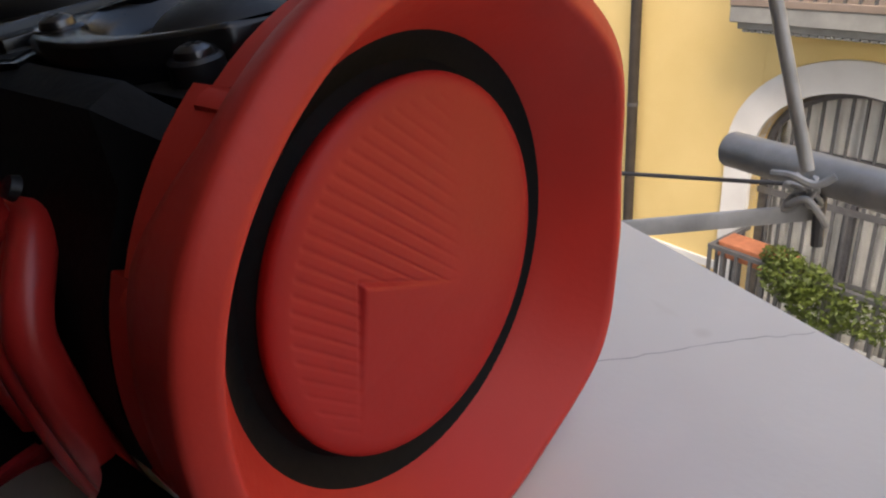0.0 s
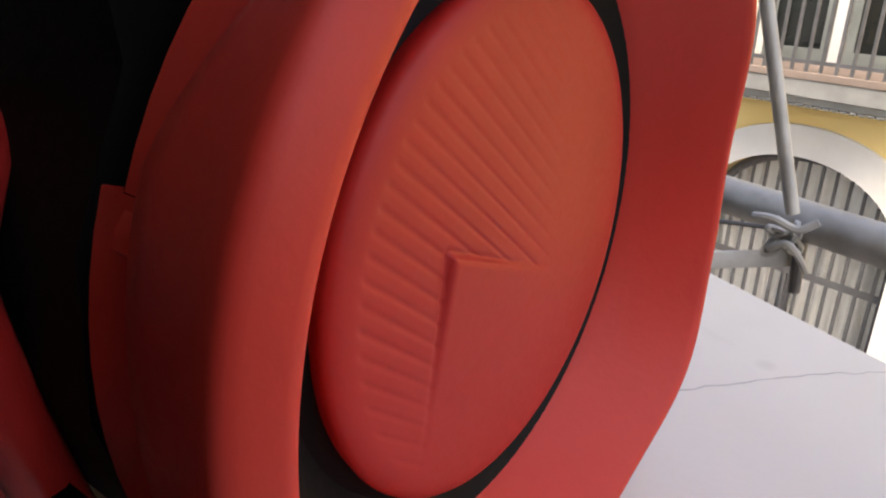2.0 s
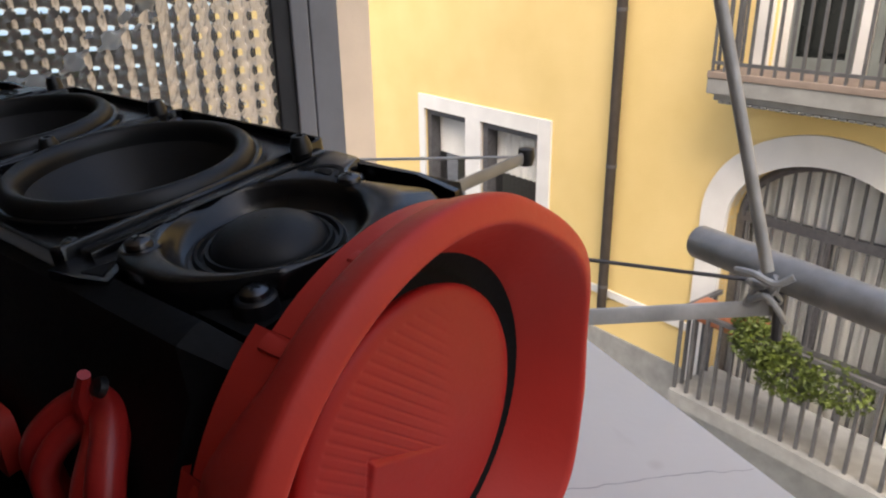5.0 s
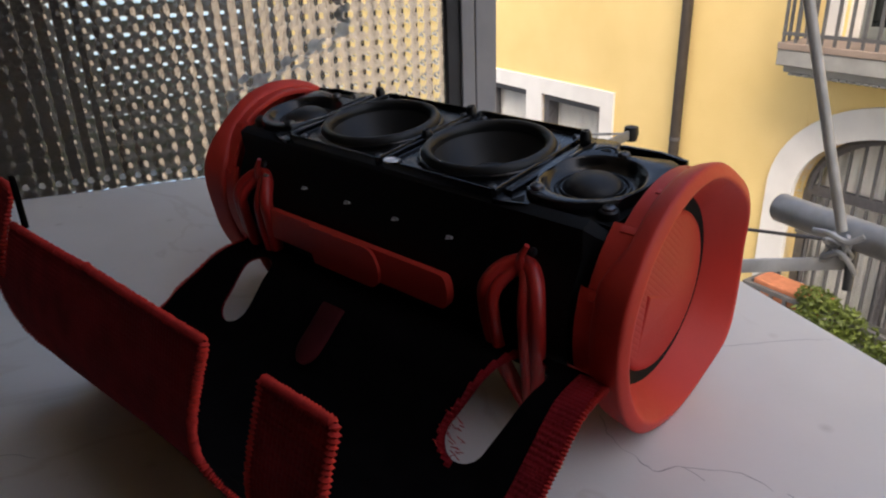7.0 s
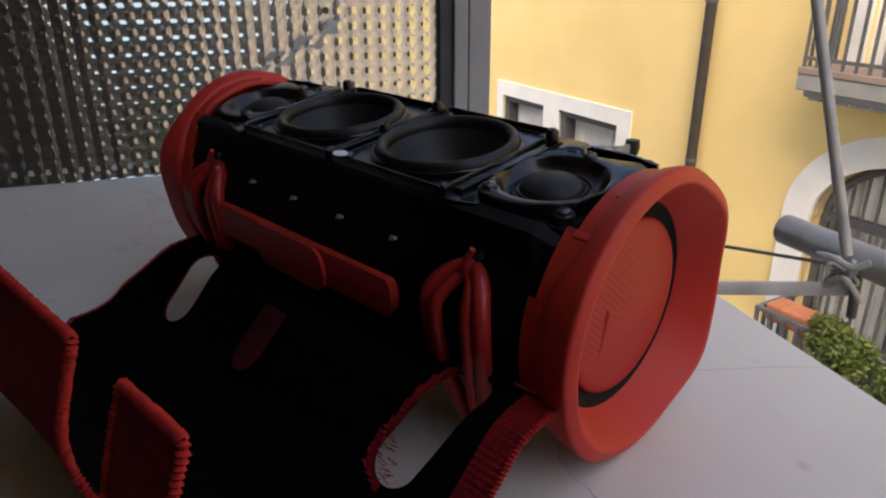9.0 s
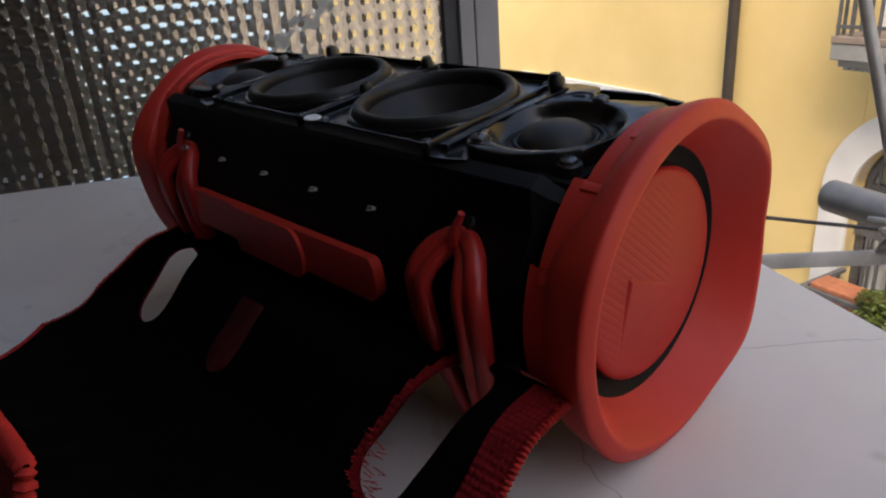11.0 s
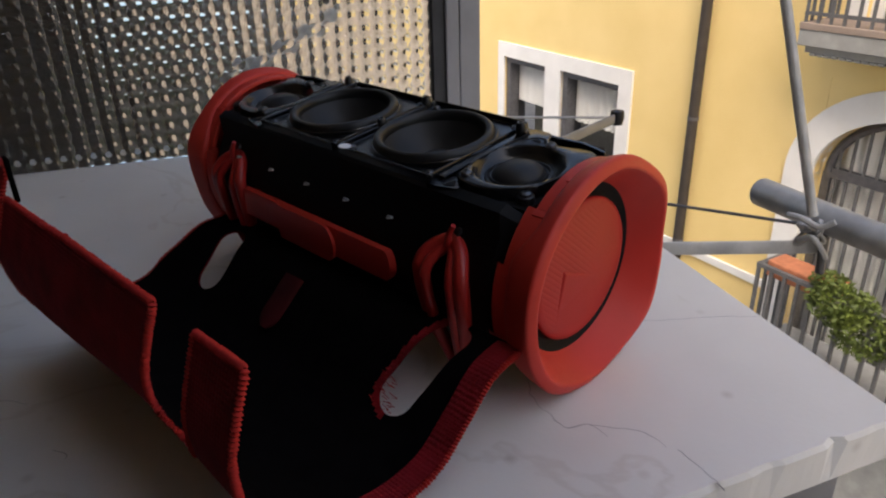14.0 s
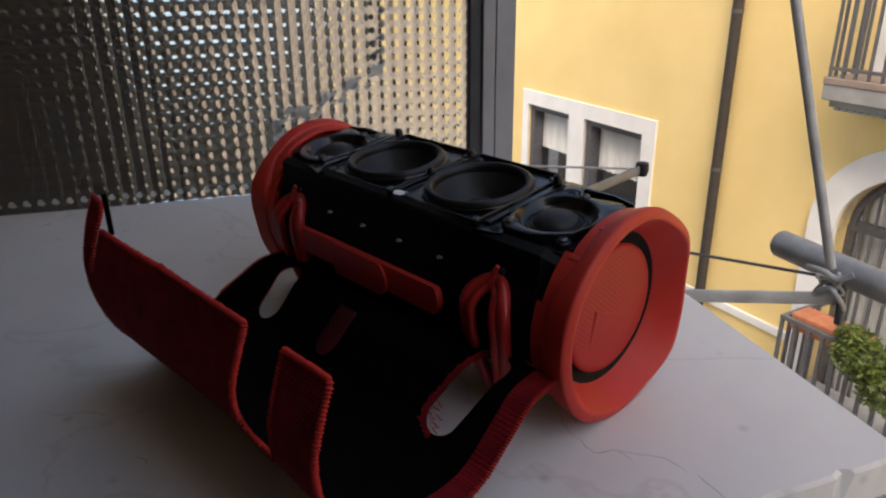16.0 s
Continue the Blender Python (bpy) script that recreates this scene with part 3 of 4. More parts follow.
        for x, y, z in ((0.0952, -0.0308, 0.0587), (0.1318, -0.0275, 0.0550), (0.1110, 0.0222, 0.0583)):
            screw(sp, Matrix.Translation((sx * x, y, z)) @ Matrix.Rotation(x * 40, 4, "Z"), 0.0033)
        screw(sp, Matrix.Translation((sx * 0.1052, 0.0315, 0.0540)), 0.0016)
        for x, y in ((0.0075, -0.0365), (0.0735, -0.0368), (0.0735, 0.0372), (0.0075, 0.0372)):
            screw(sp, Matrix.Translation((sx * x, y, 0.0556)), 0.0024)
    peg_bm = lambda: lathe([(0.0040, 0.0), (0.0030, 0.0012), (0.0028, 0.0050), (0.0033, 0.0058), (0.0031, 0.0085), (0.0022, 0.0108), (0.0012, 0.0108), (0.0011, 0.008), (0.0001, 0.008)], 20)
    peg = part("peg", peg_bm(), BLACK, sp, "small black locating peg", m=Matrix.Translation((-0.0825, 0.0372, 0.0530)))
    for x, y, z in ((0.0005, 0.0350, 0.0530), (0.0838, 0.0300, 0.0535), (0.0015, -0.006, 0.0520)):
        copy_part(peg, sp, Matrix.Translation((x, y, z)))
    part("sticker", lathe([(0.0001, 0.0004), (0.0031, 0.0004), (0.0033, 0.0)], 28, lambda a: 1 + 0.35 * math.cos(a) ** 2), STICKER, sp, "small white oval sticker", m=pose(0.0085, -0.0424, 0.0590))
    for i in range(5):
        part("side_clip", boxes((-0.0016, 0.0016, -0.0007, 0.0007, -0.001, 0.0010), (-0.0016, -0.0006, -0.0014, -0.0008, -0.001, 0.0014), bevel=0.0002), CLIP_METAL, sp, "small bright metal clip",
             smooth=False, m=Matrix.Translation((-0.085 + 0.0375 * i, -0.0618, 0.0375)) @ Matrix.Rotation(radians(62), 4, "X"))

    # control strip on the front
    def on_front(a, r):
        return (-r * math.cos(a), r * math.sin(a))
    def band(x0, x1, a0, a1, r0, r1, n=8, taper=0.0, nose=0.0):
        bm = bmesh.new()
        rows = []
        for x in arc(28 if nose else 10, lambda u: x0 + (x1 - x0) * (math.sin(u * math.pi / 2) if nose else u)):
            k = 1 - taper * (x - x0) / (x1 - x0)
            am, ah = (a0 + a1) / 2, (a0 - a1) / 2
            q = max(0.0, (x - x1 + nose) / nose) if nose else 0.0
            ah *= math.sqrt(max(0.004, 1 - q * q))
            outer = [on_front(am - ah + 2 * ah * i / n * k, r1) for i in range(n + 1)]
            inner = [on_front(am - ah + 2 * ah * (n - i) / n * k, r0) for i in range(n + 1)]
            rows.append([Vector((x, y, z)) for y, z in outer + inner])
        loft(bm, rows, True, False, True)
        return bm
    part("control_strip", band(-0.088, 0.063, radians(-4), radians(13), 0.061, 0.0662, nose=0.005), RED, sp, "red rubber control strip", angle=40)
    part("button_tab", band(-0.045, 0.014, radians(-8), radians(13), 0.0652, 0.0682, nose=0.011), RED, sp, "raised red tab of the control strip", angle=40)

    # end caps
    for sx in (1, -1):
        flip = Matrix.Rotation(0, 4, "X") if sx > 0 else Matrix.Rotation(math.pi, 4, "Z")
        cap = thing("end_cap", label="red rubber end cap with flattened flanks")
        cap.parent = sp
        cap.matrix_local = Matrix.Translation((0, 0.0014, 0.0004)) @ flip
        prof = [(0.0605, 0.1428), (0.0636, 0.1428), (0.0644, 0.1436), (0.0655, 0.1480), (0.0669, 0.1560), (0.0673, 0.1583), (0.0672, 0.1591), (0.0667, 0.1598), (0.0656, 0.1604), (0.0624, 0.1617),
                (0.0614, 0.1619), (0.0606, 0.1615), (0.0600, 0.1606), (0.0580, 0.1575), (0.0546, 0.1524), (0.0512, 0.1465), (0.0497, 0.1448), (0.0488, 0.143)]
        bm = bmesh.new()
        rings = []
        for row, (r, x) in enumerate(prof):
            ring = []
            for i in range(128):
                a = 2 * math.pi * i / 128
                k = ring_shape(a)
                mix = max(0.0, min(1.0, (r - 0.0497) / 0.012))
                kk = 1 + (k - 1) * mix
                bx = x + 0.6 * (0.1545 - x) * deck_side(a) if row < 4 else x   # shorter beside the deck
                xx = bx + 0.03 * mix * max(0, (x - 0.14) / 0.02) * (k - 1)
                ring.append(Vector((xx, r * kk * math.cos(a), r * kk * math.sin(a))))
            rings.append(ring)
        loft(bm, rings)
        part("ring", bm, RED, cap, "thick red rubber ring", angle=60)
        # stepped collar behind the ring
        def collar_edge(a):
            d = abs((a - 90 + 180) % 360 - 180)
            return 0.1420 if d < 33 else 0.1372 if d < 62 else 0.1335 if d < 100 else 0.1300
        cuts = [33, 62, 100, 180, 260, 298, 327, 393]
        for i, (c0, c1) in enumerate(zip(cuts, cuts[1:])):
            bm = bmesh.new()
            n = max(6, int((c1 - c0) / 4))
            x0 = collar_edge(90 + (c0 + c1) / 2)
            rows = []
            for x, r in ((x0, 0.0598), (x0, 0.0618), (x0 + 0.0007, 0.0626), (0.1518, 0.0630), (0.1518, 0.0598)):
                rows.append([Vector((x, r * math.cos(t), r * math.sin(t))) for t in (radians(90 + c0 + 0.05 + (c1 - c0 - 0.1) * k / n) for k in range(n + 1))])
            loft(bm, rows, False)
            part("collar", bm, RED, cap, angle=30)
        for d in (-66, -36, -14, 14, 36, 66, 110, -110):
            t0 = radians(90 + d)
            x0 = collar_edge(90 + d) + 0.0012
            bm = bmesh.new()
            loft(bm, [[Vector((x, r * math.cos(t), r * math.sin(t))) for t, r in ((t0 - 0.05, 0.0626), (t0 - 0.02, 0.0634), (t0 + 0.012, 0.0634), (t0 + 0.02, 0.0626))] for x in (x0 + 0.004, 0.1518)], True, False, True)
            part("clip", bm, RED, cap, angle=30)
        # bright highlight on the lower right edge, built as a thin pale strip
        if sx > 0:
            pts = []
            for i in range(40):
                t = radians(-14 - 62 * i / 39)
                k = ring_shape(t)
                pts.append((0.1592 + 0.03 * 0.95 * (k - 1), 0.0663 * k * math.cos(t), 0.0663 * k * math.sin(t)))
            part("worn_edge", tube(pts, [0.0003] + [0.00085 + 0.00012 * math.sin(i * 0.7) for i in range(38)] + [0.0003], 8), EDGE_GLINT, cap, "pale painted highlight on the ring edge")
        part("surround", lathe([(0.0508, 0.1430), (0.0496, 0.1442), (0.0465, 0.1415), (0.0435, 0.1405), (0.0410, 0.1425), (0.0408, 0.1440)], 96), BLACK_MATT, cap, "black rubber surround of the passive radiator", m=TURN_X)
        rows = [[Vector((r * math.cos(t), r * math.sin(t), h)) for t in (2 * math.pi * i / 480 for i in range(480))] for r, h in ((0.0410, 0.1425), (0.0416, 0.1446), (0.0414, 0.1454), (0.0408, 0.1461))]
        n_r = 110 if sx > 0 else 6
        for j in range(n_r):
            r = 0.0396 * (1 - j / (n_r - 1)) + 0.00003
            rows.append([Vector((r * math.cos(t), r * math.sin(t), radiator_height(r * math.cos(t), r * math.sin(t)))) for t in (2 * math.pi * i / 480 for i in range(480))])
        part("radiator", loft(bmesh.new(), rows), RED_DISC, cap, "red passive radiator disc with diagonal grooves", m=TURN_X, angle=70)

    # carrying loops at the front
    for lx, nm in ((0.1025, 1), (-0.104, -1)):
        bm = bmesh.new()
        def bow(w, yy, top, low, r):
            head = [(lx + w * math.cos(math.pi * i / 20), yy + 0.012 * math.sin(math.pi * i / 20) ** 2, top + 0.0165 * math.sin(math.pi * i / 20) ** 0.9) for i in range(21)]
            one = [(lx + w * (1.0 - 0.95 * (i / 8) ** 2), yy + 0.012 * (i / 8) ** 2, top - low * i / 8) for i in range(8, 0, -1)]
            two = [(lx - w * (1.0 - 0.95 * (i / 8) ** 2), yy + 0.012 * (i / 8) ** 2, top - low * i / 8) for i in range(1, 9)]
            tube(smoothed(one + head + two, 64), r, 10, bm)
        bow(0.0150, -0.0645, 0.0140, 0.071, 0.0042)
        bow(0.0092, -0.0668, 0.0115, 0.069, 0.0032)
        lp = part("carry_loop", bm, RED_GLOSS, sp, "double red rubber strap loop", angle=60)
        part("pull_tip", tube([(lx, -0.0560, 0.0295), (lx + 0.001, -0.0565, 0.0360), (lx + 0.0045, -0.0555, 0.0425)], [0.0026, 0.0019, 0.0014], 8), RED_GLOSS, lp)
        part("anchor", lathe([(0.0001, 0.002), (0.002, 0.0016), (0.0024, 0.0)], 16), BLACK, lp, m=Matrix.Translation((lx + 0.0060, -0.0535, 0.0385)) @ Matrix.Rotation(radians(50), 4, "X"))
    return sp


build_speaker()

# ---- cloth cover, peeled off and curled in front ----
PROFILE = [(-0.2065, 0.1125), (-0.2125, 0.094), (-0.2160, 0.076), (-0.2125, 0.055), (-0.199, 0.034), (-0.178, 0.018), (-0.150, 0.0085), (-0.120, 0.0105), (-0.098, 0.0270), (-0.0790, 0.0430), (-0.0572, 0.0480)]


def build_cover():
    cov = thing("speaker_cover", label="dark red cloth cover with black lining, curled beside the speaker", category="cover")
    base = smoothed([(0, y, z) for y, z in PROFILE], 121)
    length = [0.0]
    for a, b in zip(base, base[1:]):
        length.append(length[-1] + (b - a).length)
    total = length[-1]
    def at(v):
        for i in range(len(base) - 1):
            if length[i + 1] >= v:
                t = (v - length[i]) / (length[i + 1] - length[i])
                p = base[i].lerp(base[i + 1], t)
                d = (base[i + 1] - base[i]).normalized()
                return p, Vector((0, d.z, -d.y))
        return base[-1], Vector((0, 1, 0))
    def seg(u, v, a, b, r):
        """Distance to a capsule."""
        p, q = Vector((u, v)), Vector(b) - Vector(a)
        t = max(0, min(1, (p - Vector(a)).dot(q) / q.length_squared))
        return (p - Vector(a) - q * t).length - r
    vt = total
    def outside(u, v):
        """Positive inside the cloth, negative in gaps and past its edge."""
        d = min(u + 0.146 - 0.022 * max(0, min(1, (v - vt + 0.06) / 0.05)), 0.1535 - u)
        cut = 0.018 + 0.030 * min(1, v / 0.06) ** 2 if v < 0.11 else 0.048 * max(0, (0.15 - v) / 0.04)
        d = min(d, u + 0.146 - cut)   # the raised flap ends short on one side
        d = min(d, seg(u, v, (0.104, -0.02), (0.100, 0.047), 0.0165 + 0.007 * max(0, min(1, v / 0.05)) * (u < 0.1)))
        d = min(d, seg(u, v, (0.1085, vt - 0.053), (0.1165, vt - 0.015), 0.0120))
        d = min(d, seg(u, v, (-0.084, vt - 0.050), (-0.087, vt - 0.026), 0.0115))
        d = min(d, seg(u, v, (-0.1065, -0.02), (-0.101, 0.032), 0.0034))
        if u > -0.104:   # the flap starts lower than its end strip
            d = min(d, v - 0.012 * max(0, min(1, -u / 0.1)))
        return d
    nu, nv = 176, 132
    du, dv = 0.302 / nu, total / nv
    keep = {}
    for j in range(nv + 1):
        for i in range(nu + 1):
            keep[i, j] = [-0.1475 + i * du, j * dv]
    faces = []
    for j in range(nv):
        for i in range(nu):
            if outside(-0.1475 + (i + 0.5) * du, (j + 0.5) * dv) > 0:
                faces.append(((i, j), (i + 1, j), (i + 1, j + 1), (i, j + 1)))
    count = {}
    for f in faces:
        for k in range(4):
            e = tuple(sorted((f[k], f[(k + 1) % 4])))
            count[e] = count.get(e, 0) + 1
    border = [e for e, c in count.items() if c == 1]
    on_border = {k for e in border for k in e}
    for k in on_border:  # draw the border smoothly onto the cut line
        u, v = keep[k]
        for _ in range(4):
            f0 = outside(u, v)
            gx, gy = (outside(u + 1e-5, v) - f0) / 1e-5, (outside(u, v + 1e-5) - f0) / 1e-5
            g = gx * gx + gy * gy
            if g < 1e-6:
                break
            st = max(-0.003, min(0.003, f0 / g))
            u, v = u - gx * st, v - gy * st
        if k[1] in (0, nv):
            v = k[1] * dv
        keep[k] = [u, max(0, min(total, v))]
    def place(k, off):
        u, v = keep[k]
        p, n = at(v)
        sag = 0.003 * math.sin(u * 22 + v * 9) * math.sin(min(1, v / 0.05) * 1.5) * (1 if v < 0.09 else 0.4)
        lean = max(0, 0.09 - v) / 0.09
        y = p.y + sag + lean * (0.010 * max(0, -u) / 0.13)
        z = p.z + lean * (0.012 * (max(0, -u) / 0.13) ** 1.5)
        return Vector((u, y, max(z, 0.004))) + n * off
    used = sorted({k for f in faces for k in f})
    band, facing = [], []
    for nm, off, mat, lab in (("outer_cloth", 0.0007, CLOTH, "red woven cloth"), ("lining", -0.0007, CLOTH_IN, "black lining")):
        bm = bmesh.new()
        vs = {k: bm.verts.new(place(k, off)) for k in used}
        for f in faces:
            fu, fv = keep[f[0]]
            by_hole = seg(fu, fv, (0.1085, vt - 0.053), (0.1165, vt - 0.015), 0.0120) < 0.0045 and fu < 0.108
            if nm == "lining" and fv > 0.03 and fu > 0.1375:
                band.append(f)
                continue
            if nm == "lining" and by_hole:
                facing.append(f)
                continue
            bm.faces.new([vs[k] for k in f])
        for v in [v for v in bm.verts if not v.link_faces]:
            bm.verts.remove(v)
        part(nm, bm, mat, cov, lab, angle=60)
    for nm, group in (("edge_band", band), ("hole_facing", facing)):
        bm = bmesh.new()
        vs = {k: bm.verts.new(place(k, -0.0010)) for k in sorted({k for f in group for k in f})}
        for f in group:
            bm.faces.new([vs[k] for k in f])
        part(nm, bm, CLOTH, cov, "red woven edge band", angle=60)
    # bound edge with stitches
    bm = bmesh.new()
    for a, b in border:
        if (a[1] == nv and b[1] == nv) or (keep[a][1] > vt - 0.09 and -0.118 < keep[a][0] < 0.14):
            continue
        p, q = place(a, 0), place(b, 0)
        d = (q - p)
        if d.length < 1e-5:
            continue
        side = d.normalized().orthogonal()
        up = d.normalized().cross(side)
        r = (0.00075 if keep[a][1] > vt - 0.09 and -0.12 < keep[a][0] < 0.14 else 0.0013) + 0.0003 * random.random()
        ring = lambda c, k: [bm.verts.new(c + (side * math.cos(t) + up * math.sin(t)) * k) for t in (2 * math.pi * i / 6 for i in range(6))]
        r0, r1, r2 = ring(p - d * 0.05, r * 0.4), ring((p + q) / 2, r), ring(q + d * 0.05, r * 0.4)
        for x, y in ((r0, r1), (r1, r2)):
            for i in range(6):
                bm.faces.new((x[i], x[(i + 1) % 6], y[(i + 1) % 6], y[i]))
    tagged(part("stitched_edge", bm, THREAD, cov, "frayed red overlock stitching", angle=80), kind="stuff")
    bm = bmesh.new()  # loose threads at the strap openings
    for cu, cv in ((0.106, vt - 0.063), (0.100, vt - 0.060), (0.097, vt - 0.054), (0.097, vt - 0.046)):
        for _ in range(8):
            u, v = cu + random.uniform(-0.006, 0.006), cv + random.uniform(-0.004, 0.004)
            p, n = at(v)
            p = Vector((u, p.y, p.z))
            tube([p, p + n * 0.003 + Vector((random.uniform(-0.002, 0.002), random.uniform(-0.001, 0.001), 0.0005)), p - n * 0.002 + Vector((random.uniform(-0.003, 0.003), random.uniform(-0.002, 0.002), 0.001))], 0.00022, 4, bm)
    tagged(part("loose_threads", bm, THREAD, cov), kind="stuff")
    bm = bmesh.new()   # rubber port tongue lying on the lining, shade included in its colour
    rows = []
    for k in range(13):
        v = vt - 0.026 - 0.036 * k / 12
        p, n = at(v)
        wd = 0.0095 * (1 if k < 9 else math.sqrt(max(0.05, 1 - ((k - 8.2) / 4) ** 2)))
        rows.append([Vector((-0.007 + wd * math.cos(t), p.y, p.z)) - n * (0.0024 + 0.0014 * math.sin(t)) for t in (2 * math.pi * i / 16 for i in range(16))])
    part("port_tongue", loft(bm, rows, True, False, True), SHADED_TONGUE, cov, "red port tongue on the lining, colour darkened for shade", angle=60)
    part("hook_tab", boxes((-0.093, -0.087, -0.2025, -0.2005, 0.108, 0.134), bevel=0.0006), CLOTH_IN, cov, "black fastening tab", smooth=False)


build_cover()


# ---- washing line outside the ledge ----
def build_line():
    P = Vector((-0.0166, 0.6997, -0.128))
    D = Vector((0.93, -0.365, 0)).normalized()
    m = Matrix.Translation(P)
    ln = thing("clothes_line", m, "grey steel washing-line pole with tied rods and wires outside the ledge", "clothes line")
    part("pole", tube([D * 0.0, D * 0.003, D * 1.6], [0.0185, 0.02, 0.02], 24), GALV, ln, "thick grey galvanised pole", angle=40)
    part("pole_cap", lathe([(0.0001, -0.0015), (0.0165, -0.0015), (0.0185, 0.0)], 24), DARK_METAL, ln, m=Matrix.Translation(D * -0.0005) @ D.to_track_quat("Z", "Y").to_matrix().to_4x4())
    foot = Vector((0.0876, 0.596, -0.1005)) - P
    up = Vector((-0.287, -0.02, 0.958))
    part("stay_rod", tube([foot - up * 0.004, foot + up * 0.9], 0.0062, 12), GALV, ln, "thin grey steel stay rod", angle=40)
    k = Vector((0.08, 0.650, -0.1465)) - P
    h = BAR_DIR
    part("flat_bar", tube([k - Vector((0, 0, 0.022)) - h * 0.01, k - Vector((0, 0, 0.022)) + h * 0.72], 0.006, 12, flat=(0.005, 0.019)), GALV, ln, "flat grey steel bar", angle=30)
    part("wire", tube([k + Vector((0, 0, 0.008)), k + WIRE_DIR * 0.75], 0.0024, 8), DARK_METAL, ln, "thin dark wire")
    bm = bmesh.new()
    pts = []
    for j in range(150):
        a = 2 * math.pi * j / 17
        w = 0.8 + 0.35 * noise.noise(Vector((j * 0.11, 3, 1)))
        pts.append(k + Vector((0.012 * math.sin(a * 0.37 + 1) + 0.006 * w * math.cos(a * 1.7), -0.010 + 0.013 * w * math.cos(a), 0.004 + 0.015 * w * math.sin(a * 0.83) + 0.006 * math.sin(a * 0.61))))
    tube(pts, 0.0026, 6, bm)
    tube(smoothed([k + Vector(p) for p in ((-0.03, -0.02, 0.022), (-0.01, -0.03, 0.026), (0.012, -0.03, 0.020), (0.028, -0.026, 0.030))], 16), 0.0042, 8, bm)
    tube(smoothed([k + Vector(p) for p in ((-0.012, -0.02, -0.008), (0.006, -0.03, 0.004), (0.020, -0.028, -0.010), (0.026, -0.024, -0.022))], 16), 0.0036, 8, bm)
    part("wire_knot", bm, GALV, ln, "twisted wire binding")
    part("hanger", tube([k + Vector((0.012, 0, 0.01)), k + Vector((0.016, 0, -0.055))], 0.006, 10), DARK_METAL, ln)
    # second bracket behind the speaker
    E = Vector((-0.2013, 0.607, -0.033))
    br = thing("line_bracket", Matrix.Translation(E), "grey steel washing-line bracket arm with black end", "bracket")
    part("arm", tube([ARM_DIR * 0.01, ARM_DIR * 0.55], 0.006, 10, flat=(0.005, 0.014)), GREY_METAL, br, "flat steel arm", angle=30)
    part("end_cap", lathe([(0.0001, -0.011), (0.008, -0.010), (0.0105, 0.0), (0.0095, 0.010), (0.0001, 0.012)], 16), BLACK, br)
    part("wire", tube([Vector((0, 0, 0)), AWIRE_DIR * 0.6], 0.0018, 8), GALV, br)


BAR_DIR = Vector((-0.682, -0.731, 0.035))
WIRE_DIR = Vector((-0.950, -0.312, 0.02))
ARM_DIR = Vector((0.03, -0.9985, -0.02)).normalized()
AWIRE_DIR = Vector((-0.78, -0.62, 0.0)).normalized()
build_line()

# ---- house across the street ----
FAC = Matrix(((0.96593, 0.25882, 0, -3.314), (-0.25882, 0.96593, 0, 7.449), (0, 0, 1, -0.066), (0, 0, 0, 1)))
# in FAC: x to the right along the wall, y into the house, z up


def wall_with_holes(x0, x1, z0, z1, holes, t):
    """A wall of thickness t pierced by rectangles (x0, x1, z0, z1)."""
    bm = bmesh.new()
    xs = sorted({x0, x1, *[h[0] for h in holes], *[h[1] for h in holes]})
    zs = sorted({z0, z1, *[h[2] for h in holes], *[h[3] for h in holes]})
    for a, b in zip(xs, xs[1:]):
        for c, d in zip(zs, zs[1:]):
            if not any(h[0] <= a and b <= h[1] and h[2] <= c and d <= h[3] for h in holes):
                box(bm, a, b, 0, t, c, d)
    bmesh.ops.remove_doubles(bm, verts=bm.verts, dist=1e-5)
    return bm


ARCH_C, ARCH_W, ARCH_S, ARCH_R = 2.47, 0.915, -2.15, 0.69     # centre, half width, springing, rise of the opening


def arch_line(w, r, n=32):
    return [(ARCH_C + w * math.cos(a), ARCH_S + r * math.sin(a)) for a in (math.pi * (1 - i / (n - 1)) for i in range(n))]


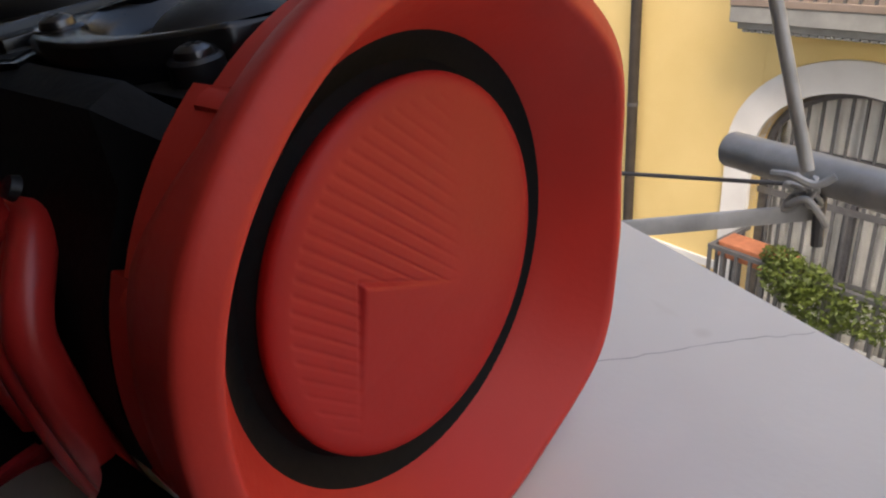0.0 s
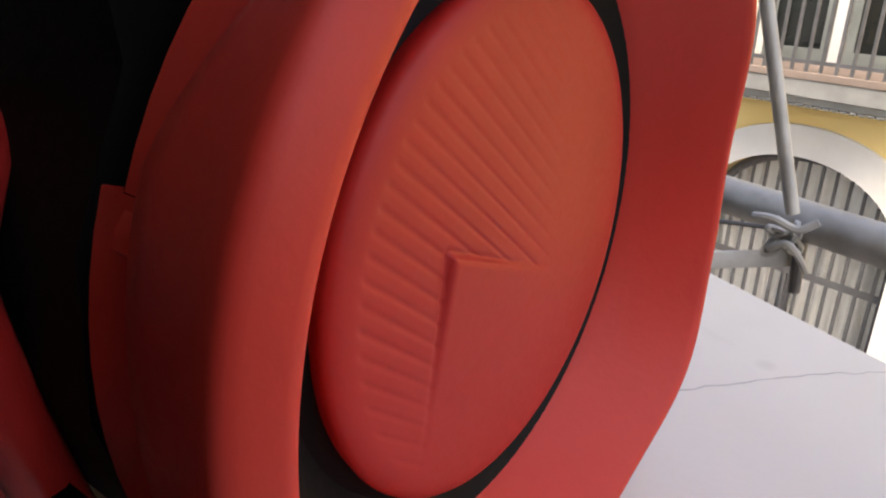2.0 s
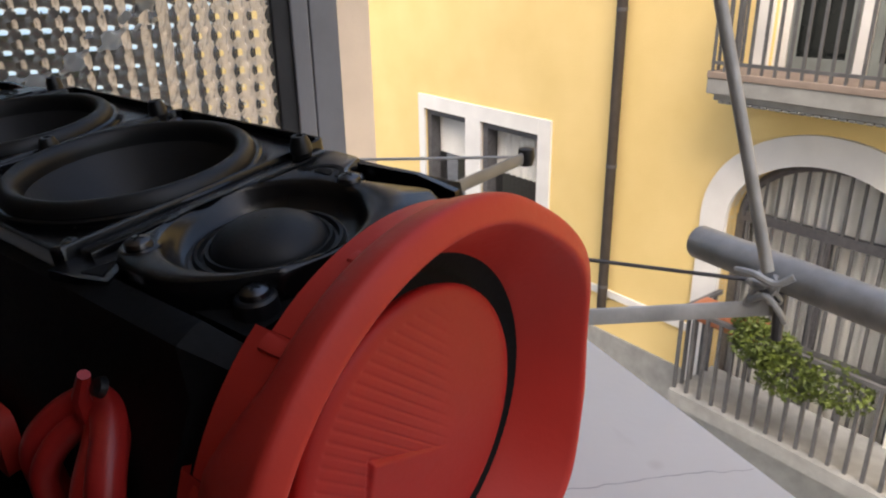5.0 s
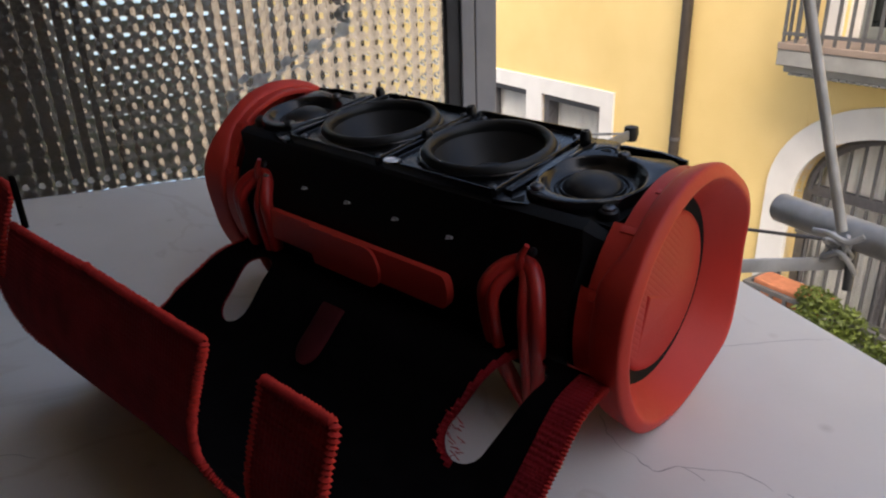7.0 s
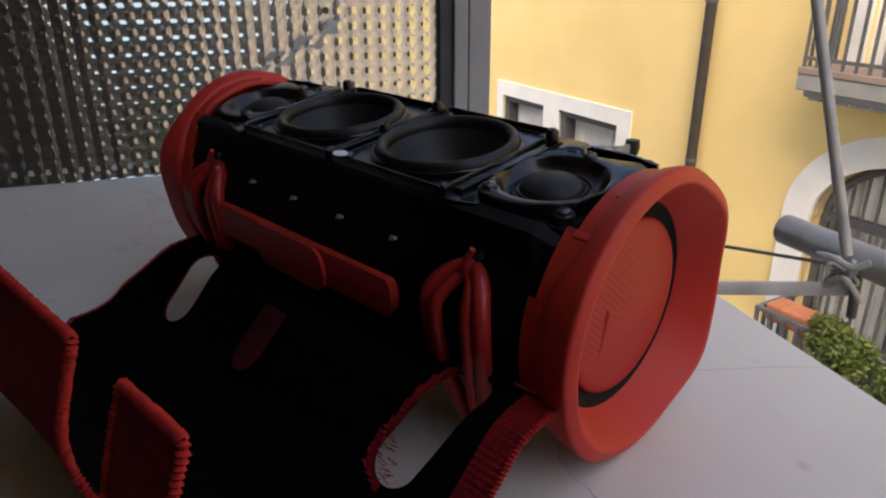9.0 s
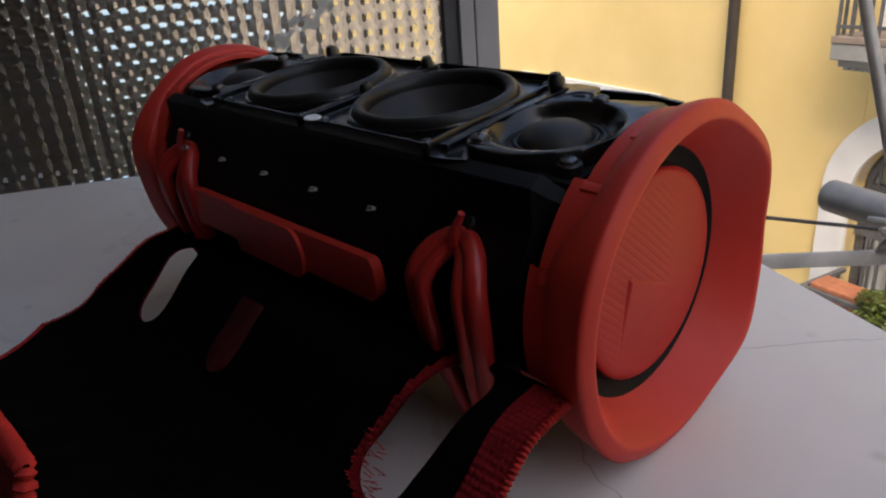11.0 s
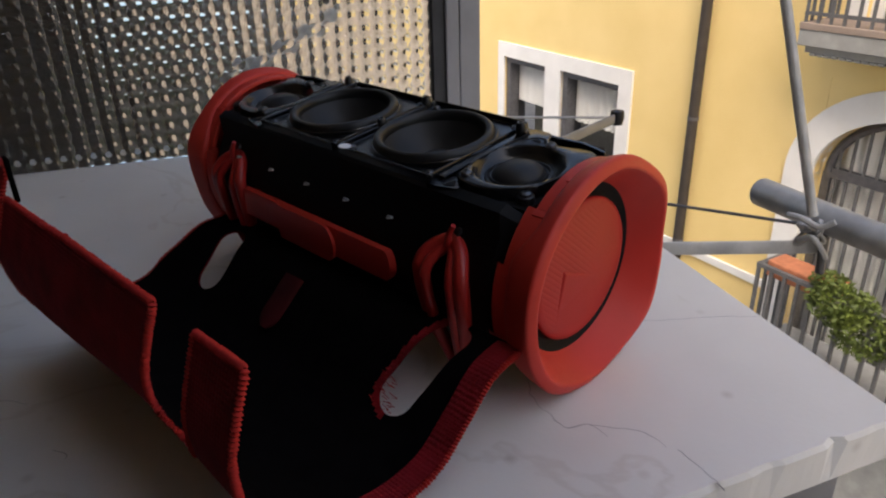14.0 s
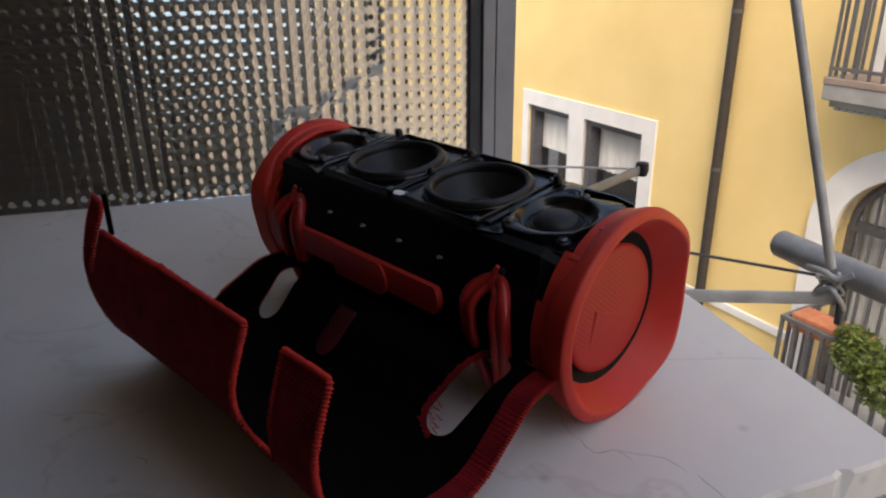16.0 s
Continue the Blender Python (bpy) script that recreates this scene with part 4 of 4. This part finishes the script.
def build_house():
    hs = thing("house", FAC, "yellow plastered house with white window surrounds and iron balcony", "house")
    t = 0.4
    wl = part("wall", wall_with_holes(-14, 12, -7.5, 3.6, [(-3.72, -2.70, -2.99, -1.77), (-2.36, -1.20, -2.99, -1.77), (ARCH_C - ARCH_W, ARCH_C + ARCH_W, -4.3, -1.2), (1.75, 3.3, -0.75, 1.7)], t), YELLOW, hs, "yellow plaster wall", smooth=False)
    # spandrel that rounds the arch head
    bm = bmesh.new()
    line = arch_line(ARCH_W, ARCH_R)
    rows = []
    for y in (0.004, t):
        rows.append([Vector((x, y, z)) for x, z in line] )
    lo = [[bm.verts.new(v) for v in row] for row in rows]
    hi = [[bm.verts.new((x, y, -1.2)) for x, z in line] for y in (0.004, t)]
    for i in range(len(line) - 1):
        bm.faces.new((lo[0][i], lo[0][i + 1], hi[0][i + 1], hi[0][i]))
        bm.faces.new((lo[0][i], lo[0][i + 1], lo[1][i + 1], lo[1][i]))
        bm.faces.new((lo[1][i], lo[1][i + 1], hi[1][i + 1], hi[1][i]))
    part("spandrel", bm, YELLOW, hs, smooth=False)
    part("string_course", boxes((-14, 1.3, -0.035, -0.001, -3.57, -3.47), bevel=0.01), WHITE, hs, "white moulding", smooth=False)
    # added grey band stands in for the dark, shadowed ground floor
    part("base_wall", boxes((-14, 12, -0.03, -0.001, -7.4, -4.05)), CONCRETE, hs, "grey band added to darken the lower wall", smooth=False)
    part("roof_cornice", boxes((-14, 12, -0.5, 0.5, 3.6, 3.85)), WHITE, hs, smooth=False)
    # dark sheet whose colour gives the shade of the unlit rooms
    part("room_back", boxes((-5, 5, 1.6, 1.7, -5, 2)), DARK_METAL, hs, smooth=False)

    # twin window
    win = thing("window", label="white stone surround of a twin window")
    win.parent = hs
    for nm, spec in (("jamb", (-3.87, -3.72, -0.03, 0.1, -3.15, -1.56)), ("jamb", (-1.2, -0.97, -0.03, 0.1, -3.15, -1.56)), ("mullion", (-2.70, -2.36, -0.03, 0.1, -2.99, -1.77)),
                     ("lintel", (-3.72, -1.2, -0.031, 0.1, -1.77, -1.56)), ("sill", (-3.72, -1.2, -0.032, 0.1, -3.15, -2.99))):
        part(nm, boxes(spec), WHITE, win, smooth=False)
    for a, b in ((-3.72, -2.70), (-2.36, -1.20)):
        part("frame", boxes((a, a + 0.10, 0.03, 0.2, -2.99, -1.77), (b - 0.07, b, 0.03, 0.2, -2.99, -1.77), (a + 0.10, b - 0.07, 0.03, 0.2, -1.86, -1.77), (a + 0.10, b - 0.07, 0.03, 0.2, -2.99, -2.92)), DARK_METAL, win, "dark window frame", smooth=False)
        p = part("pane", boxes((a + 0.09, b - 0.06, 0.16, 0.166, -2.93, -1.85)), PANE_GLASS, win, smooth=False)
        p.visible_shadow = False
    # curtains
    for k, (a, b, zl) in enumerate(((-3.64, -2.76, -2.46), (-2.27, -1.26, -2.50))):
        bm = bmesh.new()
        n = 90
        amp = 0.004 if k == 0 else 0.022
        rows = []
        for z in (-1.84, zl):
            rows.append([Vector((a + (b - a) * i / n, 0.222 + amp * math.sin(i * (0.3 if k == 0 else 0.62)), z)) for i in range(n + 1)])
        back = [[v + Vector((0, 0.006, 0)) for v in reversed(r)] for r in rows]
        loft(bm, [rows[0] + back[0], rows[1] + back[1]], True, False, True)
        part("curtain", bm, CURTAIN, win, "pleated white curtain", angle=60)

    # near-black liners put the shade of the interior over the yellow reveals
    for a, b in ((-3.72, -2.70), (-2.36, -1.20)):
        part("reveal", boxes((a, a + 0.012, 0.202, 0.4, -2.99, -1.77), (b - 0.012, b, 0.202, 0.4, -2.99, -1.77), (a + 0.0125, b - 0.0125, 0.202, 0.4, -1.782, -1.77), (a + 0.0125, b - 0.0125, 0.202, 0.4, -2.99, -2.978)), FRAME_DARK, win, "dark liner painting shade on the inner reveal", smooth=False)

    # rain pipe
    pipe = part("rain_pipe", tube([(0.09, -0.1, 3.55), (0.09, -0.1, -3.7)], 0.058, 20), BROWN, hs, "dark brown rain pipe", angle=40)
    for z in (-3.4, -1.9, -0.2, 1.6):
        part("bracket", lathe([(0.059, -0.02), (0.063, -0.02), (0.063, 0.02), (0.059, 0.02)], 20, closed=True), DARK_METAL, pipe, m=Matrix.Translation((0.09, -0.1, z)))

    # arched door
    door = thing("arched_door", label="grey metal arched door with bars and curtains")
    door.parent = hs
    bm = bmesh.new()
    o, i_ = arch_line(1.2, 0.97), arch_line(ARCH_W, ARCH_R)
    o, i_ = [(ARCH_C - 1.2, -4.3)] + o + [(ARCH_C + 1.2, -4.3)], [(ARCH_C - ARCH_W, -4.3)] + i_ + [(ARCH_C + ARCH_W, -4.3)]
    rows = [[Vector((x, y, z)) for x, z in l] for l, y in ((o, 0.0), (o, -0.05), (i_, -0.05), (i_, 0.14))]
    loft(bm, rows, False)
    part("surround", bm, WHITE, door, "white plaster arch surround", smooth=False)
    y = 0.16
    fr = boxes((ARCH_C - ARCH_W, ARCH_C - ARCH_W + 0.09, y, y + 0.07, -4.3, ARCH_S), (ARCH_C + ARCH_W - 0.09, ARCH_C + ARCH_W, y, y + 0.07, -4.3, ARCH_S),
               (ARCH_C - ARCH_W + 0.09, ARCH_C + ARCH_W - 0.09, y, y + 0.07, ARCH_S - 0.05, ARCH_S + 0.05), (ARCH_C - 0.05, ARCH_C + 0.05, y, y + 0.07, -4.3, ARCH_S - 0.05))
    tube([(x, y + 0.03, z) for x, z in arch_line(ARCH_W - 0.045, ARCH_R - 0.045)], 0.045, 8, fr)
    part("frame", fr, DARK_METAL, door, "dark grey metal frame", smooth=False)
    for i in range(13):
        x = ARCH_C - ARCH_W + 0.14 + i * (2 * ARCH_W - 0.28) / 12
        z = ARCH_S + ARCH_R * math.sqrt(max(0, 1 - ((x - ARCH_C) / ARCH_W) ** 2)) - 0.05
        part("fan_bar", boxes((x - 0.012, x + 0.012, y + 0.0, y + 0.024, ARCH_S + 0.05, z)), IRON, door, smooth=False)
        part("bar", boxes((x - 0.014, x + 0.014, y - 0.03, y - 0.004, -4.3, ARCH_S - 0.05)), IRON, door, smooth=False)
    # dark liner again, interior shade by colour at the door's sides
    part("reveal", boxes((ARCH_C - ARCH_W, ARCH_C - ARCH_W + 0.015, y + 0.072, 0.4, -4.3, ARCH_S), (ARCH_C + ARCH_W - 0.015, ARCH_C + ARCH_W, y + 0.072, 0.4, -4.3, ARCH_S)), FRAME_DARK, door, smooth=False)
    part("rail", boxes((ARCH_C - ARCH_W, ARCH_C + ARCH_W, y - 0.036, y - 0.031, -2.62, -2.55), (ARCH_C - ARCH_W, ARCH_C + ARCH_W, y - 0.036, y - 0.031, -3.35, -3.28)), IRON, door, smooth=False)
    bm = bmesh.new()
    n = 120
    rows = [[Vector((ARCH_C - ARCH_W + 2 * ARCH_W * i / n, 0.34 + 0.03 * math.sin(i * 0.55), z)) for i in range(n + 1)] for z in (-1.45, -4.2)]
    back = [[v + Vector((0, 0.006, 0)) for v in reversed(r)] for r in rows]
    loft(bm, [rows[0] + back[0], rows[1] + back[1]], True, False, True)
    part("curtain", bm, CURTAIN, door, "pleated white curtain", angle=60)
    p = part("pane", boxes((ARCH_C - ARCH_W + 0.08, ARCH_C + ARCH_W - 0.08, y + 0.03, y + 0.036, -4.25, ARCH_S)), PANE_GLASS, door, smooth=False)
    p.visible_shadow = False

    # balcony
    bal = thing("balcony", label="small balcony with grey iron railing and scalloped underside")
    bal.parent = hs
    part("slab", boxes((1.5, 3.55, -0.55, 0, -0.86, -0.72), (1.55, 3.5, -0.5, 0, -0.92, -0.8605), bevel=0.01), CONCRETE, bal, "grey stone balcony slab", smooth=False)
    part("floor_edge", boxes((1.5, 3.55, -0.56, -0.01, -0.7195, -0.66), bevel=0.006), PINK_STONE, bal, "pinkish stone edge", smooth=False)
    dentil = part("dentil", boxes((0, 0.06, -0.5, -0.44, -0.945, -0.9205), bevel=0.01), CONCRETE, bal, m=Matrix.Translation((1.6, 0, 0)), smooth=False)
    for i in range(1, 28):
        copy_part(dentil, bal, Matrix.Translation((1.6 + i * 0.068, 0, 0)))
    part("top_rail", boxes((1.52, 3.53, -0.545, -0.515, 0.28, 0.32), (1.52, 1.55, -0.5145, 0, 0.28, 0.32), (3.5, 3.53, -0.5145, 0, 0.28, 0.32)), IRON, bal, smooth=False)
    part("low_rail", boxes((1.52, 3.53, -0.54, -0.52, -0.6, -0.57)), IRON, bal, smooth=False)
    for i in range(18):
        x = 1.535 + i * 0.117
        part("baluster", boxes((x - 0.011, x + 0.011, -0.541, -0.519, -0.66, 0.28)), IRON, bal, smooth=False)
    for i in range(4):
        yy = -0.45 + i * 0.12
        part("baluster", boxes((1.524, 1.546, yy - 0.011, yy + 0.011, -0.66, 0.28)), IRON, bal, smooth=False)
    part("window_frame", boxes((1.75, 1.87, 0.05, 0.12, -0.66, 1.7), (3.18, 3.3, 0.05, 0.12, -0.66, 1.7), (2.47, 2.58, 0.05, 0.12, -0.66, 1.7), (1.6, 1.749, -0.03, 0.1, -0.655, 1.7), (3.301, 3.45, -0.03, 0.1, -0.655, 1.7)), WHITE, bal, "pale door frame", smooth=False)
    for a, b in ((1.88, 2.46), (2.59, 3.17)):
        sh = part("shutter", boxes((a, a + 0.07, 0.06, 0.1, -0.655, 1.7), (b - 0.07, b, 0.06, 0.1, -0.655, 1.7), (a + 0.0705, b - 0.0705, 0.06, 0.1, -0.655, -0.55), (a + 0.0705, b - 0.0705, 0.06, 0.1, 0.45, 0.54)), SHUTTER, bal, "grey-green door leaf", smooth=False)
        part("pane", boxes((a + 0.0705, b - 0.0705, 0.076, 0.084, -0.55, 1.7)), DARK_GLASS, sh, "dark glass", smooth=False)

    # terrace before the arched door
    ter = thing("terrace", label="terrace with grey iron railing before the arched door")
    ter.parent = hs
    part("slab", boxes((1.6, 6.5, -0.75, -0.002, -4.0, -3.85)), CONCRETE, ter, smooth=False)
    part("top_rail", boxes((1.6, 6.5, -0.7, -0.655, -2.96, -2.92), (1.6, 1.645, -0.6545, -0.05, -2.96, -2.92)), IRON, ter, smooth=False)
    for i in range(34):
        x = 1.615 + i * 0.145
        part("baluster", boxes((x - 0.016, x + 0.016, -0.692, -0.662, -3.85, -2.96)), IRON, ter, smooth=False)
    for i in range(4):
        yy = -0.56 + i * 0.14
        part("baluster", boxes((1.606, 1.638, yy - 0.014, yy + 0.014, -3.85, -2.96)), IRON, ter, smooth=False)
    return hs


build_house()


def leaves(bm, centre, radii, n, size):
    for _ in range(n):
        d = Vector((random.gauss(0, 1), random.gauss(0, 1), random.gauss(0, 1))).normalized() * random.uniform(0.35, 1.0) ** 0.6
        c = Vector(centre) + Vector((d.x * radii[0], d.y * radii[1], d.z * radii[2]))
        s = size * random.uniform(0.6, 1.3)
        q = Euler((random.uniform(-1.2, 1.2), random.uniform(-1.2, 1.2), random.uniform(0, 6.28))).to_matrix()
        pts = [(0, -s, 0), (s * 0.42, -s * 0.2, s * 0.06), (0.1 * s, s, -0.1 * s), (-s * 0.42, -s * 0.1, s * 0.06)]
        bm.faces.new([bm.verts.new(c + q @ Vector(p)) for p in pts])


def build_planter():
    pl = thing("planter", FAC, "terracotta trough with a bushy green plant on the terrace railing", "planter")
    part("trough", boxes((1.66, 2.35, -0.62, -0.36, -3.06, -2.89), bevel=0.015), TERRA, pl, "terracotta trough", smooth=False)
    bm = bmesh.new()
    for c, r, n in (((2.50, -0.70, -2.98), (0.34, 0.24, 0.2), 650), ((2.75, -0.72, -3.12), (0.34, 0.22, 0.26), 550), ((2.30, -0.6, -2.86), (0.2, 0.15, 0.1), 180), ((3.15, -0.66, -3.1), (0.35, 0.2, 0.22), 350)):
        leaves(bm, c, r, n * 2, 0.032)
    tagged(part("foliage", bm, LEAF, pl, "loose yellow-green foliage", smooth=False), kind="stuff")
    part("stem", tube([(2.45, -0.5, -3.0), (2.5, -0.6, -2.9), (2.6, -0.68, -2.95)], 0.012, 8), BROWN, pl)


build_planter()

# ---- street, and what stands beyond the patterned glass ----
bm = bmesh.new()
bmesh.ops.create_grid(bm, x_segments=8, y_segments=8, size=300)
g = tagged(new("ground", mesh_of(bm, "ground", ASPHALT)), "grey street surface", "ground", kind="structure")
g.location = (0, 0, -6.6)



def build_neighbour():
    nb = thing("neighbour_house", Matrix.Translation((-3.25, 3.24, 0)) @ Matrix.Rotation(radians(231), 4, "Z"), "beige plastered house beyond the patterned glass", "house")
    part("wall", boxes((-0.18, 1.25, -0.4, 0.0, -6.6, 3.0)), BEIGE, nb, "beige plaster wall", smooth=False)
    part("rain_pipe", tube([(0.62, 0.06, 2.95), (0.62, 0.06, -0.45), (0.70, 0.07, -0.6), (0.95, 0.07, -0.85)], 0.035, 12), IRON, nb, "dark rain pipe")
    far = thing("grey_house", Matrix.Translation((-7.5, 3.2, 0)) @ Matrix.Rotation(radians(255), 4, "Z"), "low grey house far beyond the patterned glass", "house")
    part("wall", boxes((-1.5, 9.0, -0.6, 0.0, -6.6, 1.0)), CONCRETE, far, "grey plaster wall", smooth=False)
    hd = thing("hedge", Matrix.Translation((-3.6, 1.9, 0)) @ Matrix.Rotation(radians(250), 4, "Z"), "dark green climbing hedge on a low wall", "hedge")
    part("low_wall", boxes((-0.2, 6.0, -0.25, -0.05, -6.6, 0.45)), FRAME_DARK, hd, "dark low wall", smooth=False)
    bm = bmesh.new()
    leaves(bm, (2.6, -0.15, -1.3), (3.0, 0.35, 1.0), 3500, 0.09)
    tagged(part("foliage", bm, DARK_LEAF, hd, smooth=False), kind="stuff")


build_neighbour()
